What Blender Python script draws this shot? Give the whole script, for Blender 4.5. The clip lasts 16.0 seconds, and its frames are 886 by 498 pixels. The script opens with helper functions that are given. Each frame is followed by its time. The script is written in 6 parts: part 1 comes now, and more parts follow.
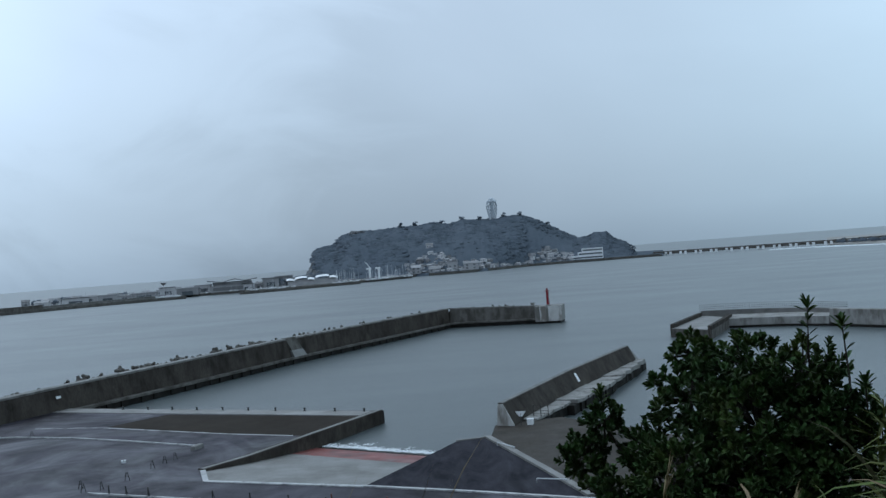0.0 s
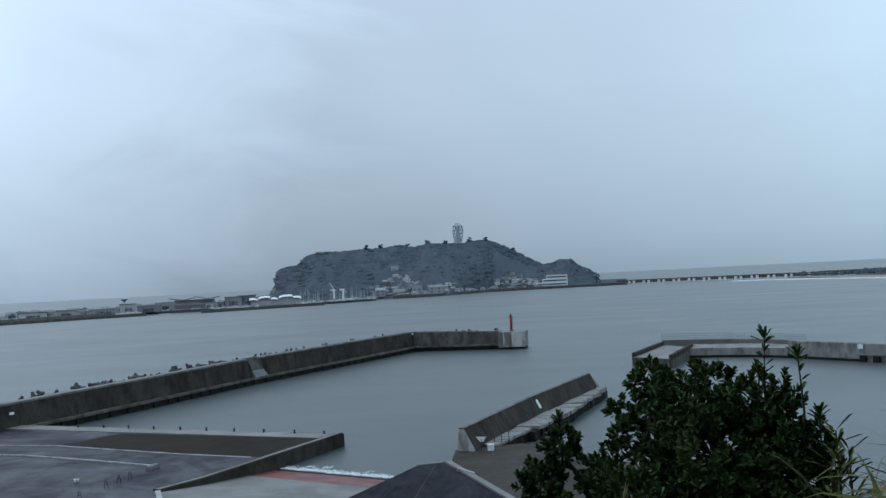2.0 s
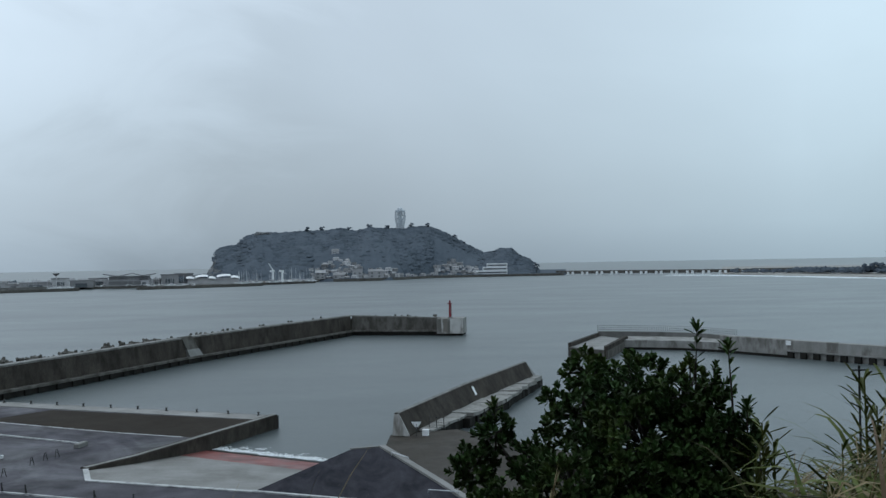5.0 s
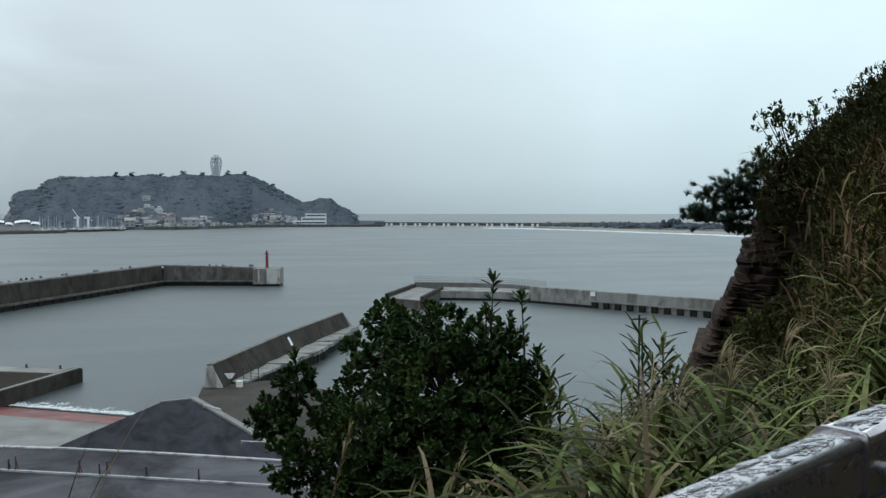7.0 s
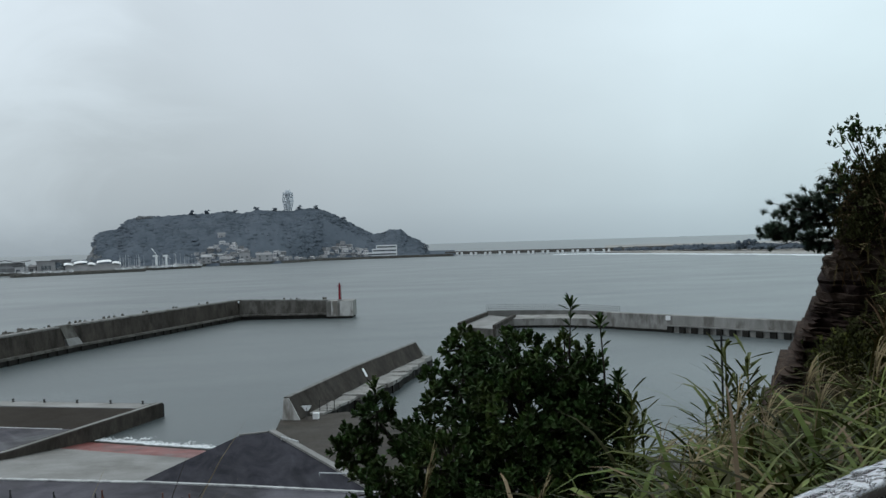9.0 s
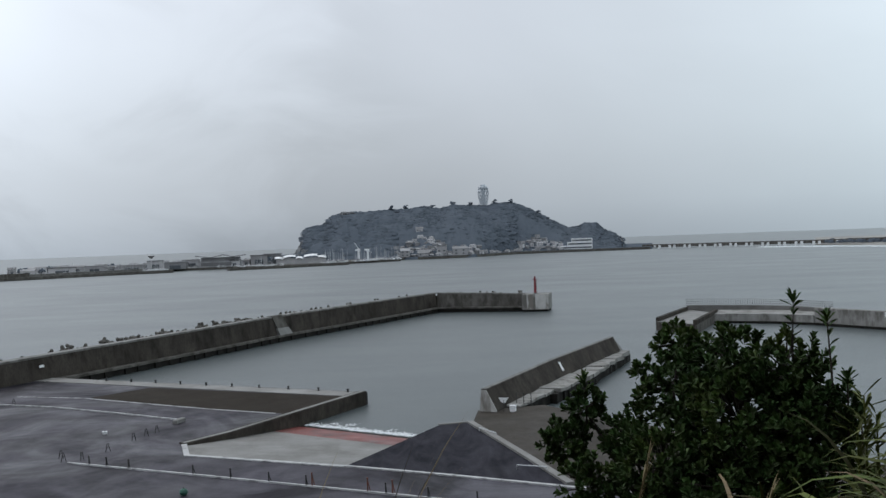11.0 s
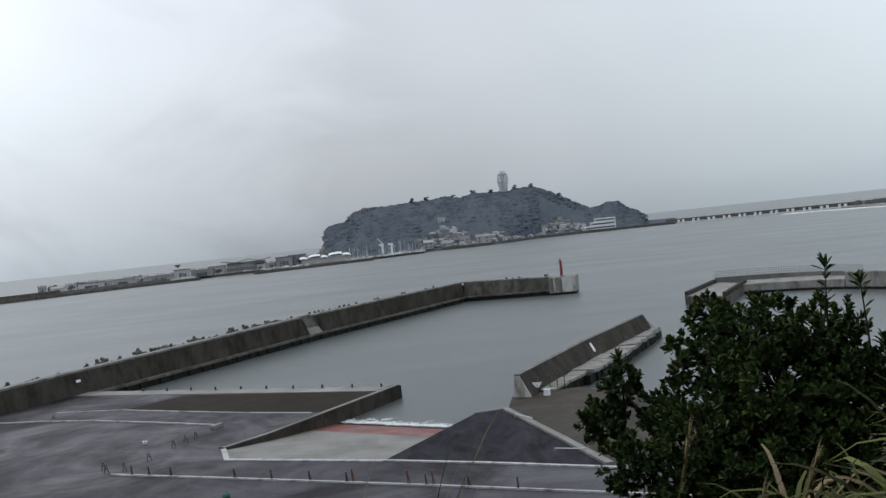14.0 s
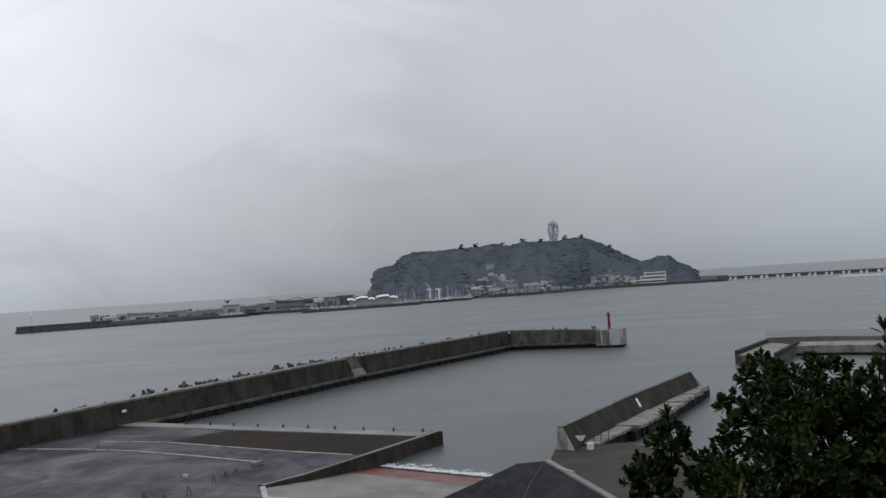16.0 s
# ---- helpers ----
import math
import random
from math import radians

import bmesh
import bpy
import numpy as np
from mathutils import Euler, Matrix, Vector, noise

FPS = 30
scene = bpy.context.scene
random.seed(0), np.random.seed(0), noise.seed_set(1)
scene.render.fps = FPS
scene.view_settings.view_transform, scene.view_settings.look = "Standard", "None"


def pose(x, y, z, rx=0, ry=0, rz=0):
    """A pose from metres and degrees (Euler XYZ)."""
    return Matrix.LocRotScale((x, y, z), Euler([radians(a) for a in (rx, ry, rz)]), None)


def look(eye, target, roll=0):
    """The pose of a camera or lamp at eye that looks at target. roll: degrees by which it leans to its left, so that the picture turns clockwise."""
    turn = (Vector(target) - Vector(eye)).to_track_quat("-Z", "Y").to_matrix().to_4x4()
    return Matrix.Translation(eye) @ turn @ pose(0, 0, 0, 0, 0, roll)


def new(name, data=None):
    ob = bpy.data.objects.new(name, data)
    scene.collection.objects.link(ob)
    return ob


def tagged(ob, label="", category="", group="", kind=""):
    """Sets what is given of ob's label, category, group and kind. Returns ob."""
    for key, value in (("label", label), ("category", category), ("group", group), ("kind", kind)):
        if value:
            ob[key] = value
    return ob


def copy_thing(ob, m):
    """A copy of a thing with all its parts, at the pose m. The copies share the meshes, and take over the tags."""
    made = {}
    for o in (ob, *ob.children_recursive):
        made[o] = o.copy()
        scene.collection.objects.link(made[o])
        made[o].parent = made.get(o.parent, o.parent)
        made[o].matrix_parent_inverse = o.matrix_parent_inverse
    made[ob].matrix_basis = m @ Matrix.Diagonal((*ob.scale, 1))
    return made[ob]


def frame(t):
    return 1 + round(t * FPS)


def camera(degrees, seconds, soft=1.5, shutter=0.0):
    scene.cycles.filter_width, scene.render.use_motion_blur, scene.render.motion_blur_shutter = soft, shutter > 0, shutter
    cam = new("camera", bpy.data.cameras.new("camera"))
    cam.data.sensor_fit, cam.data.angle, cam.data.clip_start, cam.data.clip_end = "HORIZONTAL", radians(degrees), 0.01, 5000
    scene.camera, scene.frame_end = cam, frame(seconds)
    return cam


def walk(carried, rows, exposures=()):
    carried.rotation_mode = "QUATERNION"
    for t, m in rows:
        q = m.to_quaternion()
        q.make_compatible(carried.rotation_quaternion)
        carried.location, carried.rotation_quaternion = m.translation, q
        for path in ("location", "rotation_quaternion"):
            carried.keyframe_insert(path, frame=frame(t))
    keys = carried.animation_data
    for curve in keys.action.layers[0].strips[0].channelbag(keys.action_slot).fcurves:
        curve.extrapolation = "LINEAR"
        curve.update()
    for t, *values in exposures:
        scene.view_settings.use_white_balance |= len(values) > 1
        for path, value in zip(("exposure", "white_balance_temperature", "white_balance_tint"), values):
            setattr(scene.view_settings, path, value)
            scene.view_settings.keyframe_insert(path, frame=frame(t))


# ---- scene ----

# ---------------------------------------------------------------- camera
cam = camera(50.0, 16.0)
EYE = 16.0
ROWS = [
    (0.0, 0.000, 0.000, 0.000, 0.00, 0.45, -4.39),
    (0.5, 0.001, 0.003, -0.009, -1.34, 0.54, -3.96),
    (1.0, -0.009, 0.003, -0.009, -0.86, 0.93, -3.76),
    (1.5, 0.001, 0.004, -0.004, -0.09, 1.39, -3.14),
    (2.0, 0.021, 0.005, -0.008, -2.17, 1.74, -2.95),
    (2.5, 0.023, 0.005, -0.014, -3.62, 1.31, -3.02),
    (3.0, -0.006, 0.012, -0.013, -2.64, 1.08, -2.94),
    (3.2, -0.006, 0.012, -0.013, -1.20, 1.03, -3.00),
    (5.3, 0.036, 0.010, -0.016, -6.37, 0.75, -0.55),
    (5.5, 0.048, 0.010, -0.016, -6.86, 0.74, -0.27),
    (6.0, 0.098, 0.043, -0.032, -10.49, -0.05, 0.23),
    (6.5, 0.123, 0.029, -0.026, -13.76, -2.31, 0.24),
    (7.0, 0.146, 0.010, -0.021, -16.51, -2.30, 0.01),
    (7.5, 0.166, -0.003, -0.024, -19.10, -1.33, -0.50),
    (8.0, 0.167, -0.006, -0.029, -18.59, -0.79, -1.01),
    (8.5, 0.158, -0.001, -0.031, -16.48, -0.33, -1.70),
    (9.0, 0.104, -0.008, -0.032, -12.29, -0.51, -1.75),
    (9.5, 0.028, -0.001, -0.025, -4.40, -0.48, -1.66),
    (10.0, 0.006, 0.008, -0.023, -1.16, -0.42, -1.96),
    (10.2, 0.004, 0.008, -0.024, -0.66, -0.42, -2.00),
    (12.5, -0.011, 0.010, -0.030, -0.52, -0.85, -2.21),
    (13.0, -0.018, 0.010, -0.029, -0.31, -0.93, -2.45),
    (13.5, -0.027, 0.006, -0.028, 0.21, -0.90, -1.91),
    (14.0, -0.019, 0.004, -0.031, 0.88, -1.02, -6.05),
    (14.5, -0.030, 0.008, -0.031, 4.25, 2.89, -6.77),
    (15.0, -0.040, 0.005, -0.037, 2.38, 2.43, -4.39),
    (15.5, -0.037, 0.009, -0.034, 2.52, 1.61, -3.42),
    (16.0, -0.040, 0.008, -0.040, 3.55, 2.00, -3.58),
]
# the clip starts bluish, is brightest towards the headland and ends neutral grey
TONE = [(0.0, -0.02, 5450, 3), (3.2, -0.02, 5600, 3), (5.5, 0.0, 5950, 3), (6.0, -0.02, 6030, 3), (6.5, 0.22, 6120, 3), (7.0, 0.34, 6200, 2), (7.5, 0.34, 6220, 2), (8.0, 0.31, 6250, 3),
        (9.0, 0.16, 6300, 4), (10.0, 0.12, 6350, 8), (12.5, 0.20, 6450, 10), (13.5, 0.22, 6500, 10), (14.0, 0.20, 6530, 10), (14.5, -0.02, 6550, 11), (15.0, -0.12, 6580, 11), (16.0, -0.11, 6650, 12)]
walk(cam, [(t, pose(x, y, EYE + z, 90 + pitch, 0, yaw) @ pose(0, 0, 0, 0, 0, roll)) for t, x, y, z, yaw, pitch, roll in ROWS], TONE)

# ---------------------------------------------------------------- sky and sun: overcast after rain
SUN_AZ, SUN_EL = -35.0, 55.0
world = bpy.data.worlds.new("world")
scene.world = world
world.use_nodes = True
wn, wl = world.node_tree.nodes, world.node_tree.links
wn.clear()


def wnode(kind, **kw):
    n = wn.new(kind)
    for k, v in kw.items():
        n.inputs[k].default_value = v
    return n


w_out = wn.new("ShaderNodeOutputWorld")
w_bg = wnode("ShaderNodeBackground", Strength=1.0)
w_sky = wn.new("ShaderNodeTexSky")
w_sky.sky_type, w_sky.sun_disc = "NISHITA", False
w_sky.sun_elevation, w_sky.sun_rotation = radians(SUN_EL), radians(SUN_AZ)
w_sky.air_density, w_sky.dust_density = 1.5, 4.0
w_dim = wn.new("ShaderNodeVectorMath")
w_dim.operation = "SCALE"
w_dim.inputs[3].default_value = 0.07
wl.new(w_sky.outputs[0], w_dim.inputs[0])
w_co = wn.new("ShaderNodeTexCoord")
w_sep = wn.new("ShaderNodeSeparateXYZ")
wl.new(w_co.outputs["Generated"], w_sep.inputs[0])
# height in the sky, 0 at the horizon
w_ramp = wn.new("ShaderNodeValToRGB")
els = w_ramp.color_ramp.elements
els[0].position, els[0].color = 0.0, (0.300, 0.335, 0.375, 1)
els[1].position, els[1].color = 1.0, (0.62, 0.66, 0.72, 1)
for p, c in ((0.035, (0.365, 0.405, 0.450, 1)), (0.10, (0.435, 0.475, 0.525, 1)), (0.20, (0.520, 0.560, 0.615, 1)), (0.30, (0.585, 0.625, 0.685, 1))):
    e = els.new(p)
    e.color = c
wl.new(w_sep.outputs[2], w_ramp.inputs[0])
# soft cloud banks
w_map = wn.new("ShaderNodeMapping")
w_map.inputs["Scale"].default_value = (1.0, 1.0, 1.9)
w_map.inputs["Location"].default_value = (0.35, 0.1, 0.0)
wl.new(w_co.outputs["Generated"], w_map.inputs[0])
w_n = wnode("ShaderNodeTexNoise", Scale=1.9, Detail=6.0, Roughness=0.48, Distortion=0.35)
wl.new(w_map.outputs[0], w_n.inputs["Vector"])
w_mr = wn.new("ShaderNodeMapRange")
w_mr.inputs[1].default_value, w_mr.inputs[2].default_value = 0.3, 0.7
w_mr.inputs[3].default_value, w_mr.inputs[4].default_value = 0.915, 1.085
wl.new(w_n.outputs[0], w_mr.inputs[0])
w_mul = wn.new("ShaderNodeVectorMath")
w_mul.operation = "SCALE"
wl.new(w_ramp.outputs[0], w_mul.inputs[0])
# the cloud is thinner towards both sides of the bay
w_side = wn.new("ShaderNodeMath")
w_side.operation = "SUBTRACT"
w_side.inputs[1].default_value = -0.05
wl.new(w_sep.outputs[0], w_side.inputs[0])
w_sq = wn.new("ShaderNodeMath")
w_sq.operation = "MULTIPLY"
wl.new(w_side.outputs[0], w_sq.inputs[0])
wl.new(w_side.outputs[0], w_sq.inputs[1])
w_lift = wn.new("ShaderNodeMapRange")
w_lift.inputs[1].default_value, w_lift.inputs[2].default_value = 0.0, 0.24
w_lift.inputs[3].default_value, w_lift.inputs[4].default_value = 1.055, 1.47
wl.new(w_sq.outputs[0], w_lift.inputs[0])
w_tot = wn.new("ShaderNodeMath")
w_tot.operation = "MULTIPLY"
wl.new(w_mr.outputs[0], w_tot.inputs[0])
wl.new(w_lift.outputs[0], w_tot.inputs[1])
# one brighter, ragged cloud low over the open sea
w_dot = wn.new("ShaderNodeVectorMath")
w_dot.operation = "DOT_PRODUCT"
w_dot.inputs[1].default_value = (math.sin(radians(-21)) * math.cos(radians(10)), math.cos(radians(-21)) * math.cos(radians(10)), math.sin(radians(10)))
wl.new(w_co.outputs["Generated"], w_dot.inputs[0])
w_rag = wnode("ShaderNodeTexNoise", Scale=4.2, Detail=6.0, Roughness=0.55, Distortion=0.7)
wl.new(w_map.outputs[0], w_rag.inputs["Vector"])
w_edge = wn.new("ShaderNodeMath")
w_edge.operation = "MULTIPLY_ADD"
w_edge.inputs[1].default_value = 0.20
wl.new(w_rag.outputs[0], w_edge.inputs[0])
wl.new(w_dot.outputs["Value"], w_edge.inputs[2])
w_cl = wn.new("ShaderNodeMapRange")
w_cl.interpolation_type = "SMOOTHSTEP"
w_cl.inputs[1].default_value, w_cl.inputs[2].default_value = 1.045, 1.110
w_cl.inputs[3].default_value, w_cl.inputs[4].default_value = 1.0, 1.20
wl.new(w_edge.outputs[0], w_cl.inputs[0])
w_tot2 = wn.new("ShaderNodeMath")
w_tot2.operation = "MULTIPLY"
wl.new(w_tot.outputs[0], w_tot2.inputs[0])
wl.new(w_cl.outputs[0], w_tot2.inputs[1])
wl.new(w_tot2.outputs[0], w_mul.inputs[3])
w_mix = wn.new("ShaderNodeMix")
w_mix.data_type = "RGBA"
w_mix.inputs[0].default_value = 0.9
wl.new(w_dim.outputs[0], w_mix.inputs[6])
# the cloud over the land side is slightly greener
w_gf = wn.new("ShaderNodeMapRange")
w_gf.inputs[1].default_value, w_gf.inputs[2].default_value = 0.05, 0.6
wl.new(w_sep.outputs[0], w_gf.inputs[0])
w_green = wn.new("ShaderNodeMix")
w_green.data_type, w_green.blend_type = "RGBA", "MULTIPLY"
w_green.inputs[7].default_value = (0.965, 1.02, 1.0, 1)
wl.new(w_gf.outputs[0], w_green.inputs[0])
wl.new(w_mul.outputs[0], w_green.inputs[6])
wl.new(w_green.outputs[2], w_mix.inputs[7])
wl.new(w_mix.outputs[2], w_bg.inputs[0])
wl.new(w_bg.outputs[0], w_out.inputs[0])

sun_data = bpy.data.lights.new("sun", "SUN")
sun_data.energy, sun_data.angle, sun_data.color = 0.6, radians(40), (1.0, 0.98, 0.95)
sun = new("sun", sun_data)
sun.matrix_world = look((60 * math.sin(radians(SUN_AZ)), 60 * math.cos(radians(SUN_AZ)), 80), (0, 0, 0))


# ---------------------------------------------------------------- materials
def material(name, a, b, scale=1.0, rough=(0.6, 0.8), metal=0.0, bump=0.0, bump_scale=None, fine=0.0, vary=0.0, island=0.0, stretch=(1, 1, 1),
             ior=1.45, spec=0.5, dist=0.02, detail=6.0, third=None, third_scale=0.1, third_range=(0.45, 0.65), sheen=0.0, warp=0.0):
    """Two colours mixed by noise at a real-world scale, a second, larger mix towards a third colour, roughness that varies, and a bump."""
    m = bpy.data.materials.new(name)
    m.use_nodes = True
    nt, ln = m.node_tree.nodes, m.node_tree.links
    bs = nt["Principled BSDF"]
    co = nt.new("ShaderNodeTexCoord")
    mp = nt.new("ShaderNodeMapping")
    mp.inputs["Scale"].default_value = stretch
    ge = nt.new("ShaderNodeNewGeometry")
    ln.new(ge.outputs["Position"], mp.inputs[0])

    def noise_tex(s, d=detail, r=0.6):
        n = nt.new("ShaderNodeTexNoise")
        n.inputs["Scale"].default_value, n.inputs["Detail"].default_value, n.inputs["Roughness"].default_value = s, d, r
        n.inputs["Distortion"].default_value = warp
        ln.new(mp.outputs[0], n.inputs["Vector"])
        return n.outputs[0]

    def ranged(sock, lo, hi, lo2=0.0, hi2=1.0):
        r = nt.new("ShaderNodeMapRange")
        for i, v in enumerate((lo, hi, lo2, hi2)):
            r.inputs[i + 1].default_value = v
        ln.new(sock, r.inputs[0])
        return r.outputs[0]

    def mixed(fac, c1, c2):
        x = nt.new("ShaderNodeMix")
        x.data_type = "RGBA"
        ln.new(fac, x.inputs[0])
        for i, c in ((6, c1), (7, c2)):
            if isinstance(c, tuple):
                x.inputs[i].default_value = (*c, 1)
            else:
                ln.new(c, x.inputs[i])
        return x.outputs[2]

    base_noise = noise_tex(scale)
    col = mixed(ranged(base_noise, 0.32, 0.68), a, b)
    if third:
        col = mixed(ranged(noise_tex(third_scale, 4.0), *third_range), col, third)
    if fine:
        hs = nt.new("ShaderNodeHueSaturation")
        ln.new(col, hs.inputs["Color"])
        ln.new(ranged(noise_tex(scale * 14, 3.0), 0.25, 0.75, 1 - fine, 1 + fine), hs.inputs["Value"])
        col = hs.outputs[0]
    if vary or island:
        hs = nt.new("ShaderNodeHueSaturation")
        ln.new(col, hs.inputs["Color"])
        if vary:
            oi = nt.new("ShaderNodeObjectInfo")
            ln.new(ranged(oi.outputs["Random"], 0, 1, 1 - vary, 1 + vary), hs.inputs["Value"])
        else:
            ln.new(ranged(ge.outputs["Random Per Island"], 0, 1, 1 - island, 1 + island), hs.inputs["Value"])
            ln.new(ranged(ge.outputs["Random Per Island"], 0, 1, 0.5 - island * 0.05, 0.5 + island * 0.03), hs.inputs["Hue"])
        col = hs.outputs[0]
    ln.new(col, bs.inputs["Base Color"])
    ln.new(ranged(noise_tex(scale * 0.7, 4.0), 0.3, 0.7, *rough), bs.inputs["Roughness"])
    bs.inputs["Metallic"].default_value = metal
    bs.inputs["IOR"].default_value = ior
    bs.inputs["Specular IOR Level"].default_value = spec
    if sheen:
        bs.inputs["Sheen Weight"].default_value = sheen
    if bump:
        bp = nt.new("ShaderNodeBump")
        bp.inputs["Strength"].default_value, bp.inputs["Distance"].default_value = bump, dist
        ln.new(noise_tex(bump_scale or scale * 6), bp.inputs["Height"])
        ln.new(bp.outputs[0], bs.inputs["Normal"])
    return m


M = {}
M["concrete_dark"] = material("weathered_concrete", (0.036, 0.031, 0.0265), (0.068, 0.059, 0.050), 0.35, (0.75, 0.95), bump=0.3, fine=0.24, stretch=(1, 1, 0.5), spec=0.12,
                              third=(0.016, 0.014, 0.0115), third_scale=0.6, third_range=(0.45, 0.75))
M["concrete"] = material("grey_concrete", (0.115, 0.112, 0.104), (0.185, 0.18, 0.17), 0.5, (0.5, 0.8), bump=0.25, fine=0.16, third=(0.07, 0.066, 0.058), third_scale=0.8)
M["concrete_pale"] = material("pale_concrete", (0.172, 0.168, 0.159), (0.235, 0.231, 0.221), 0.35, (0.5, 0.75), bump=0.2, fine=0.12, third=(0.145, 0.14, 0.13), third_scale=0.25, spec=0.3)
M["concrete_white"] = material("worn_white_concrete", (0.40, 0.39, 0.37), (0.54, 0.53, 0.51), 0.6, (0.5, 0.75), fine=0.15, stretch=(1, 1, 0.3), third=(0.17, 0.155, 0.135), third_scale=0.5, third_range=(0.5, 0.62))
# Far shore walls and the bridge take this grey in place of haze.
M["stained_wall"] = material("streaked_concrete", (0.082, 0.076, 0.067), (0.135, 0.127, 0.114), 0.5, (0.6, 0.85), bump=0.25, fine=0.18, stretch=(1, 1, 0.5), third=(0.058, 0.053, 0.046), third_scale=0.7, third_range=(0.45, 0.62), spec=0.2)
M["streaked_pale"] = material("pale_streaked_concrete", (0.19, 0.185, 0.172), (0.29, 0.284, 0.268), 0.6, (0.5, 0.75), bump=0.2, fine=0.14, stretch=(1, 1, 0.4), third=(0.135, 0.127, 0.115), third_scale=0.55, third_range=(0.5, 0.62), spec=0.25)
M["concrete_wet"] = material("wet_foot_concrete", (0.010, 0.010, 0.009), (0.024, 0.022, 0.019), 0.8, (0.6, 0.85), bump=0.4, fine=0.2, spec=0.12)
# The paler violet swirls put a wet sheen into the base colour.
M["asphalt"] = material("wet_asphalt", (0.0075, 0.0068, 0.0100), (0.051, 0.0472, 0.060), 0.13, (0.3, 0.85), bump=0.15, bump_scale=30, fine=0.2, stretch=(0.8, 0.75, 1),
                        third=(0.073, 0.069, 0.083), third_scale=0.11, third_range=(0.46, 0.62), spec=0.15, warp=1.6)
M["asphalt_new"] = material("dark_asphalt", (0.012, 0.0120, 0.0165), (0.042, 0.041, 0.050), 0.3, (0.6, 0.9), bump=0.12, bump_scale=30, fine=0.2, stretch=(1.7, 0.45, 1), spec=0.04, warp=1.2)
M["asphalt_brown"] = material("brown_wet_ground", (0.025, 0.0205, 0.0165), (0.038, 0.032, 0.026), 0.3, (0.8, 0.95), bump=0.2, fine=0.18, spec=0.06)
M["yard"] = material("stained_concrete_yard", (0.038, 0.032, 0.026), (0.074, 0.066, 0.056), 0.3, (0.55, 0.85), bump=0.2, fine=0.2, third=(0.028, 0.025, 0.021), third_scale=0.3, spec=0.12)
M["red"] = material("red_paint_concrete", (0.15, 0.034, 0.028), (0.20, 0.055, 0.046), 0.6, (0.4, 0.65), fine=0.15, third=(0.10, 0.045, 0.04), third_scale=0.5)
M["white_line"] = material("worn_white_paint", (0.34, 0.34, 0.34), (0.48, 0.48, 0.48), 1.2, (0.5, 0.7), fine=0.25, third=(0.15, 0.15, 0.15), third_scale=0.9, third_range=(0.52, 0.66))
M["white"] = material("white_paint", (0.68, 0.69, 0.70), (0.80, 0.80, 0.80), 0.8, (0.35, 0.55), fine=0.05)
M["beacon_red"] = material("red_beacon_paint", (0.14, 0.008, 0.016), (0.20, 0.014, 0.022), 2.0, (0.4, 0.6), fine=0.08, spec=0.25)
M["steel"] = material("galvanised_steel", (0.42, 0.43, 0.44), (0.55, 0.56, 0.57), 6.0, (0.25, 0.45), metal=0.6)
M["dark_metal"] = material("dark_metal", (0.03, 0.03, 0.032), (0.06, 0.058, 0.055), 3.0, (0.4, 0.6), metal=0.3)
M["rust"] = material("rusty_red_paint", (0.16, 0.05, 0.035), (0.10, 0.045, 0.03), 3.0, (0.5, 0.8), fine=0.2)
M["green_plastic"] = material("green_plastic", (0.02, 0.085, 0.06), (0.03, 0.12, 0.085), 3.0, (0.4, 0.6))
M["foam"] = material("sea_foam", (0.62, 0.65, 0.66), (0.80, 0.82, 0.83), 2.0, (0.6, 0.8))
# Rain haze is put into these foliage colours: blue-grey and lightened.
M["haze_blue_woods"] = material("haze_blue_woods", (0.068, 0.082, 0.100), (0.090, 0.105, 0.125), 0.03, (0.9, 1.0), fine=0.08, island=0.16, spec=0.03)
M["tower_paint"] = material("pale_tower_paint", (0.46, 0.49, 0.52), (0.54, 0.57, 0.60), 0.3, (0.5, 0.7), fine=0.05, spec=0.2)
M["rail_grey"] = material("grey_railing_paint", (0.26, 0.27, 0.27), (0.36, 0.37, 0.37), 2.0, (0.5, 0.7), fine=0.1)
M["island_rock"] = material("island_rock", (0.10, 0.105, 0.11), (0.16, 0.165, 0.17), 0.08, (0.7, 0.9), fine=0.2, bump=0.8, bump_scale=0.2, dist=1.5)
M["far_sand"] = material("wet_beach_sand", (0.20, 0.19, 0.17), (0.28, 0.265, 0.24), 0.03, (0.5, 0.8), fine=0.1)
# Distant haze is mixed into the wall and roof colours, greyed and lightened.
M["house_wall"] = material("house_wall", (0.27, 0.27, 0.28), (0.38, 0.372, 0.375), 0.2, (0.6, 0.8), vary=0.6)
M["house_roof"] = material("house_roof", (0.17, 0.175, 0.185), (0.25, 0.245, 0.245), 0.3, (0.5, 0.8), vary=0.5)
M["window_dark"] = material("dark_window", (0.07, 0.08, 0.09), (0.11, 0.12, 0.13), 0.5, (0.08, 0.15))
M["leaf"] = material("glossy_bush_leaf", (0.032, 0.064, 0.021), (0.064, 0.110, 0.032), 2.5, (0.5, 0.7), island=0.42, third=(0.110, 0.150, 0.038), third_scale=2.6, third_range=(0.5, 0.72), spec=0.3)
M["bark"] = material("dark_bark", (0.035, 0.028, 0.022), (0.065, 0.055, 0.045), 12.0, (0.7, 0.9), bump=0.5)
M["grass"] = material("green_grass_blade", (0.036, 0.050, 0.012), (0.106, 0.119, 0.032), 1.1, (0.5, 0.7), island=0.75, third=(0.29, 0.29, 0.11), third_scale=1.7, third_range=(0.58, 0.74), spec=0.12)
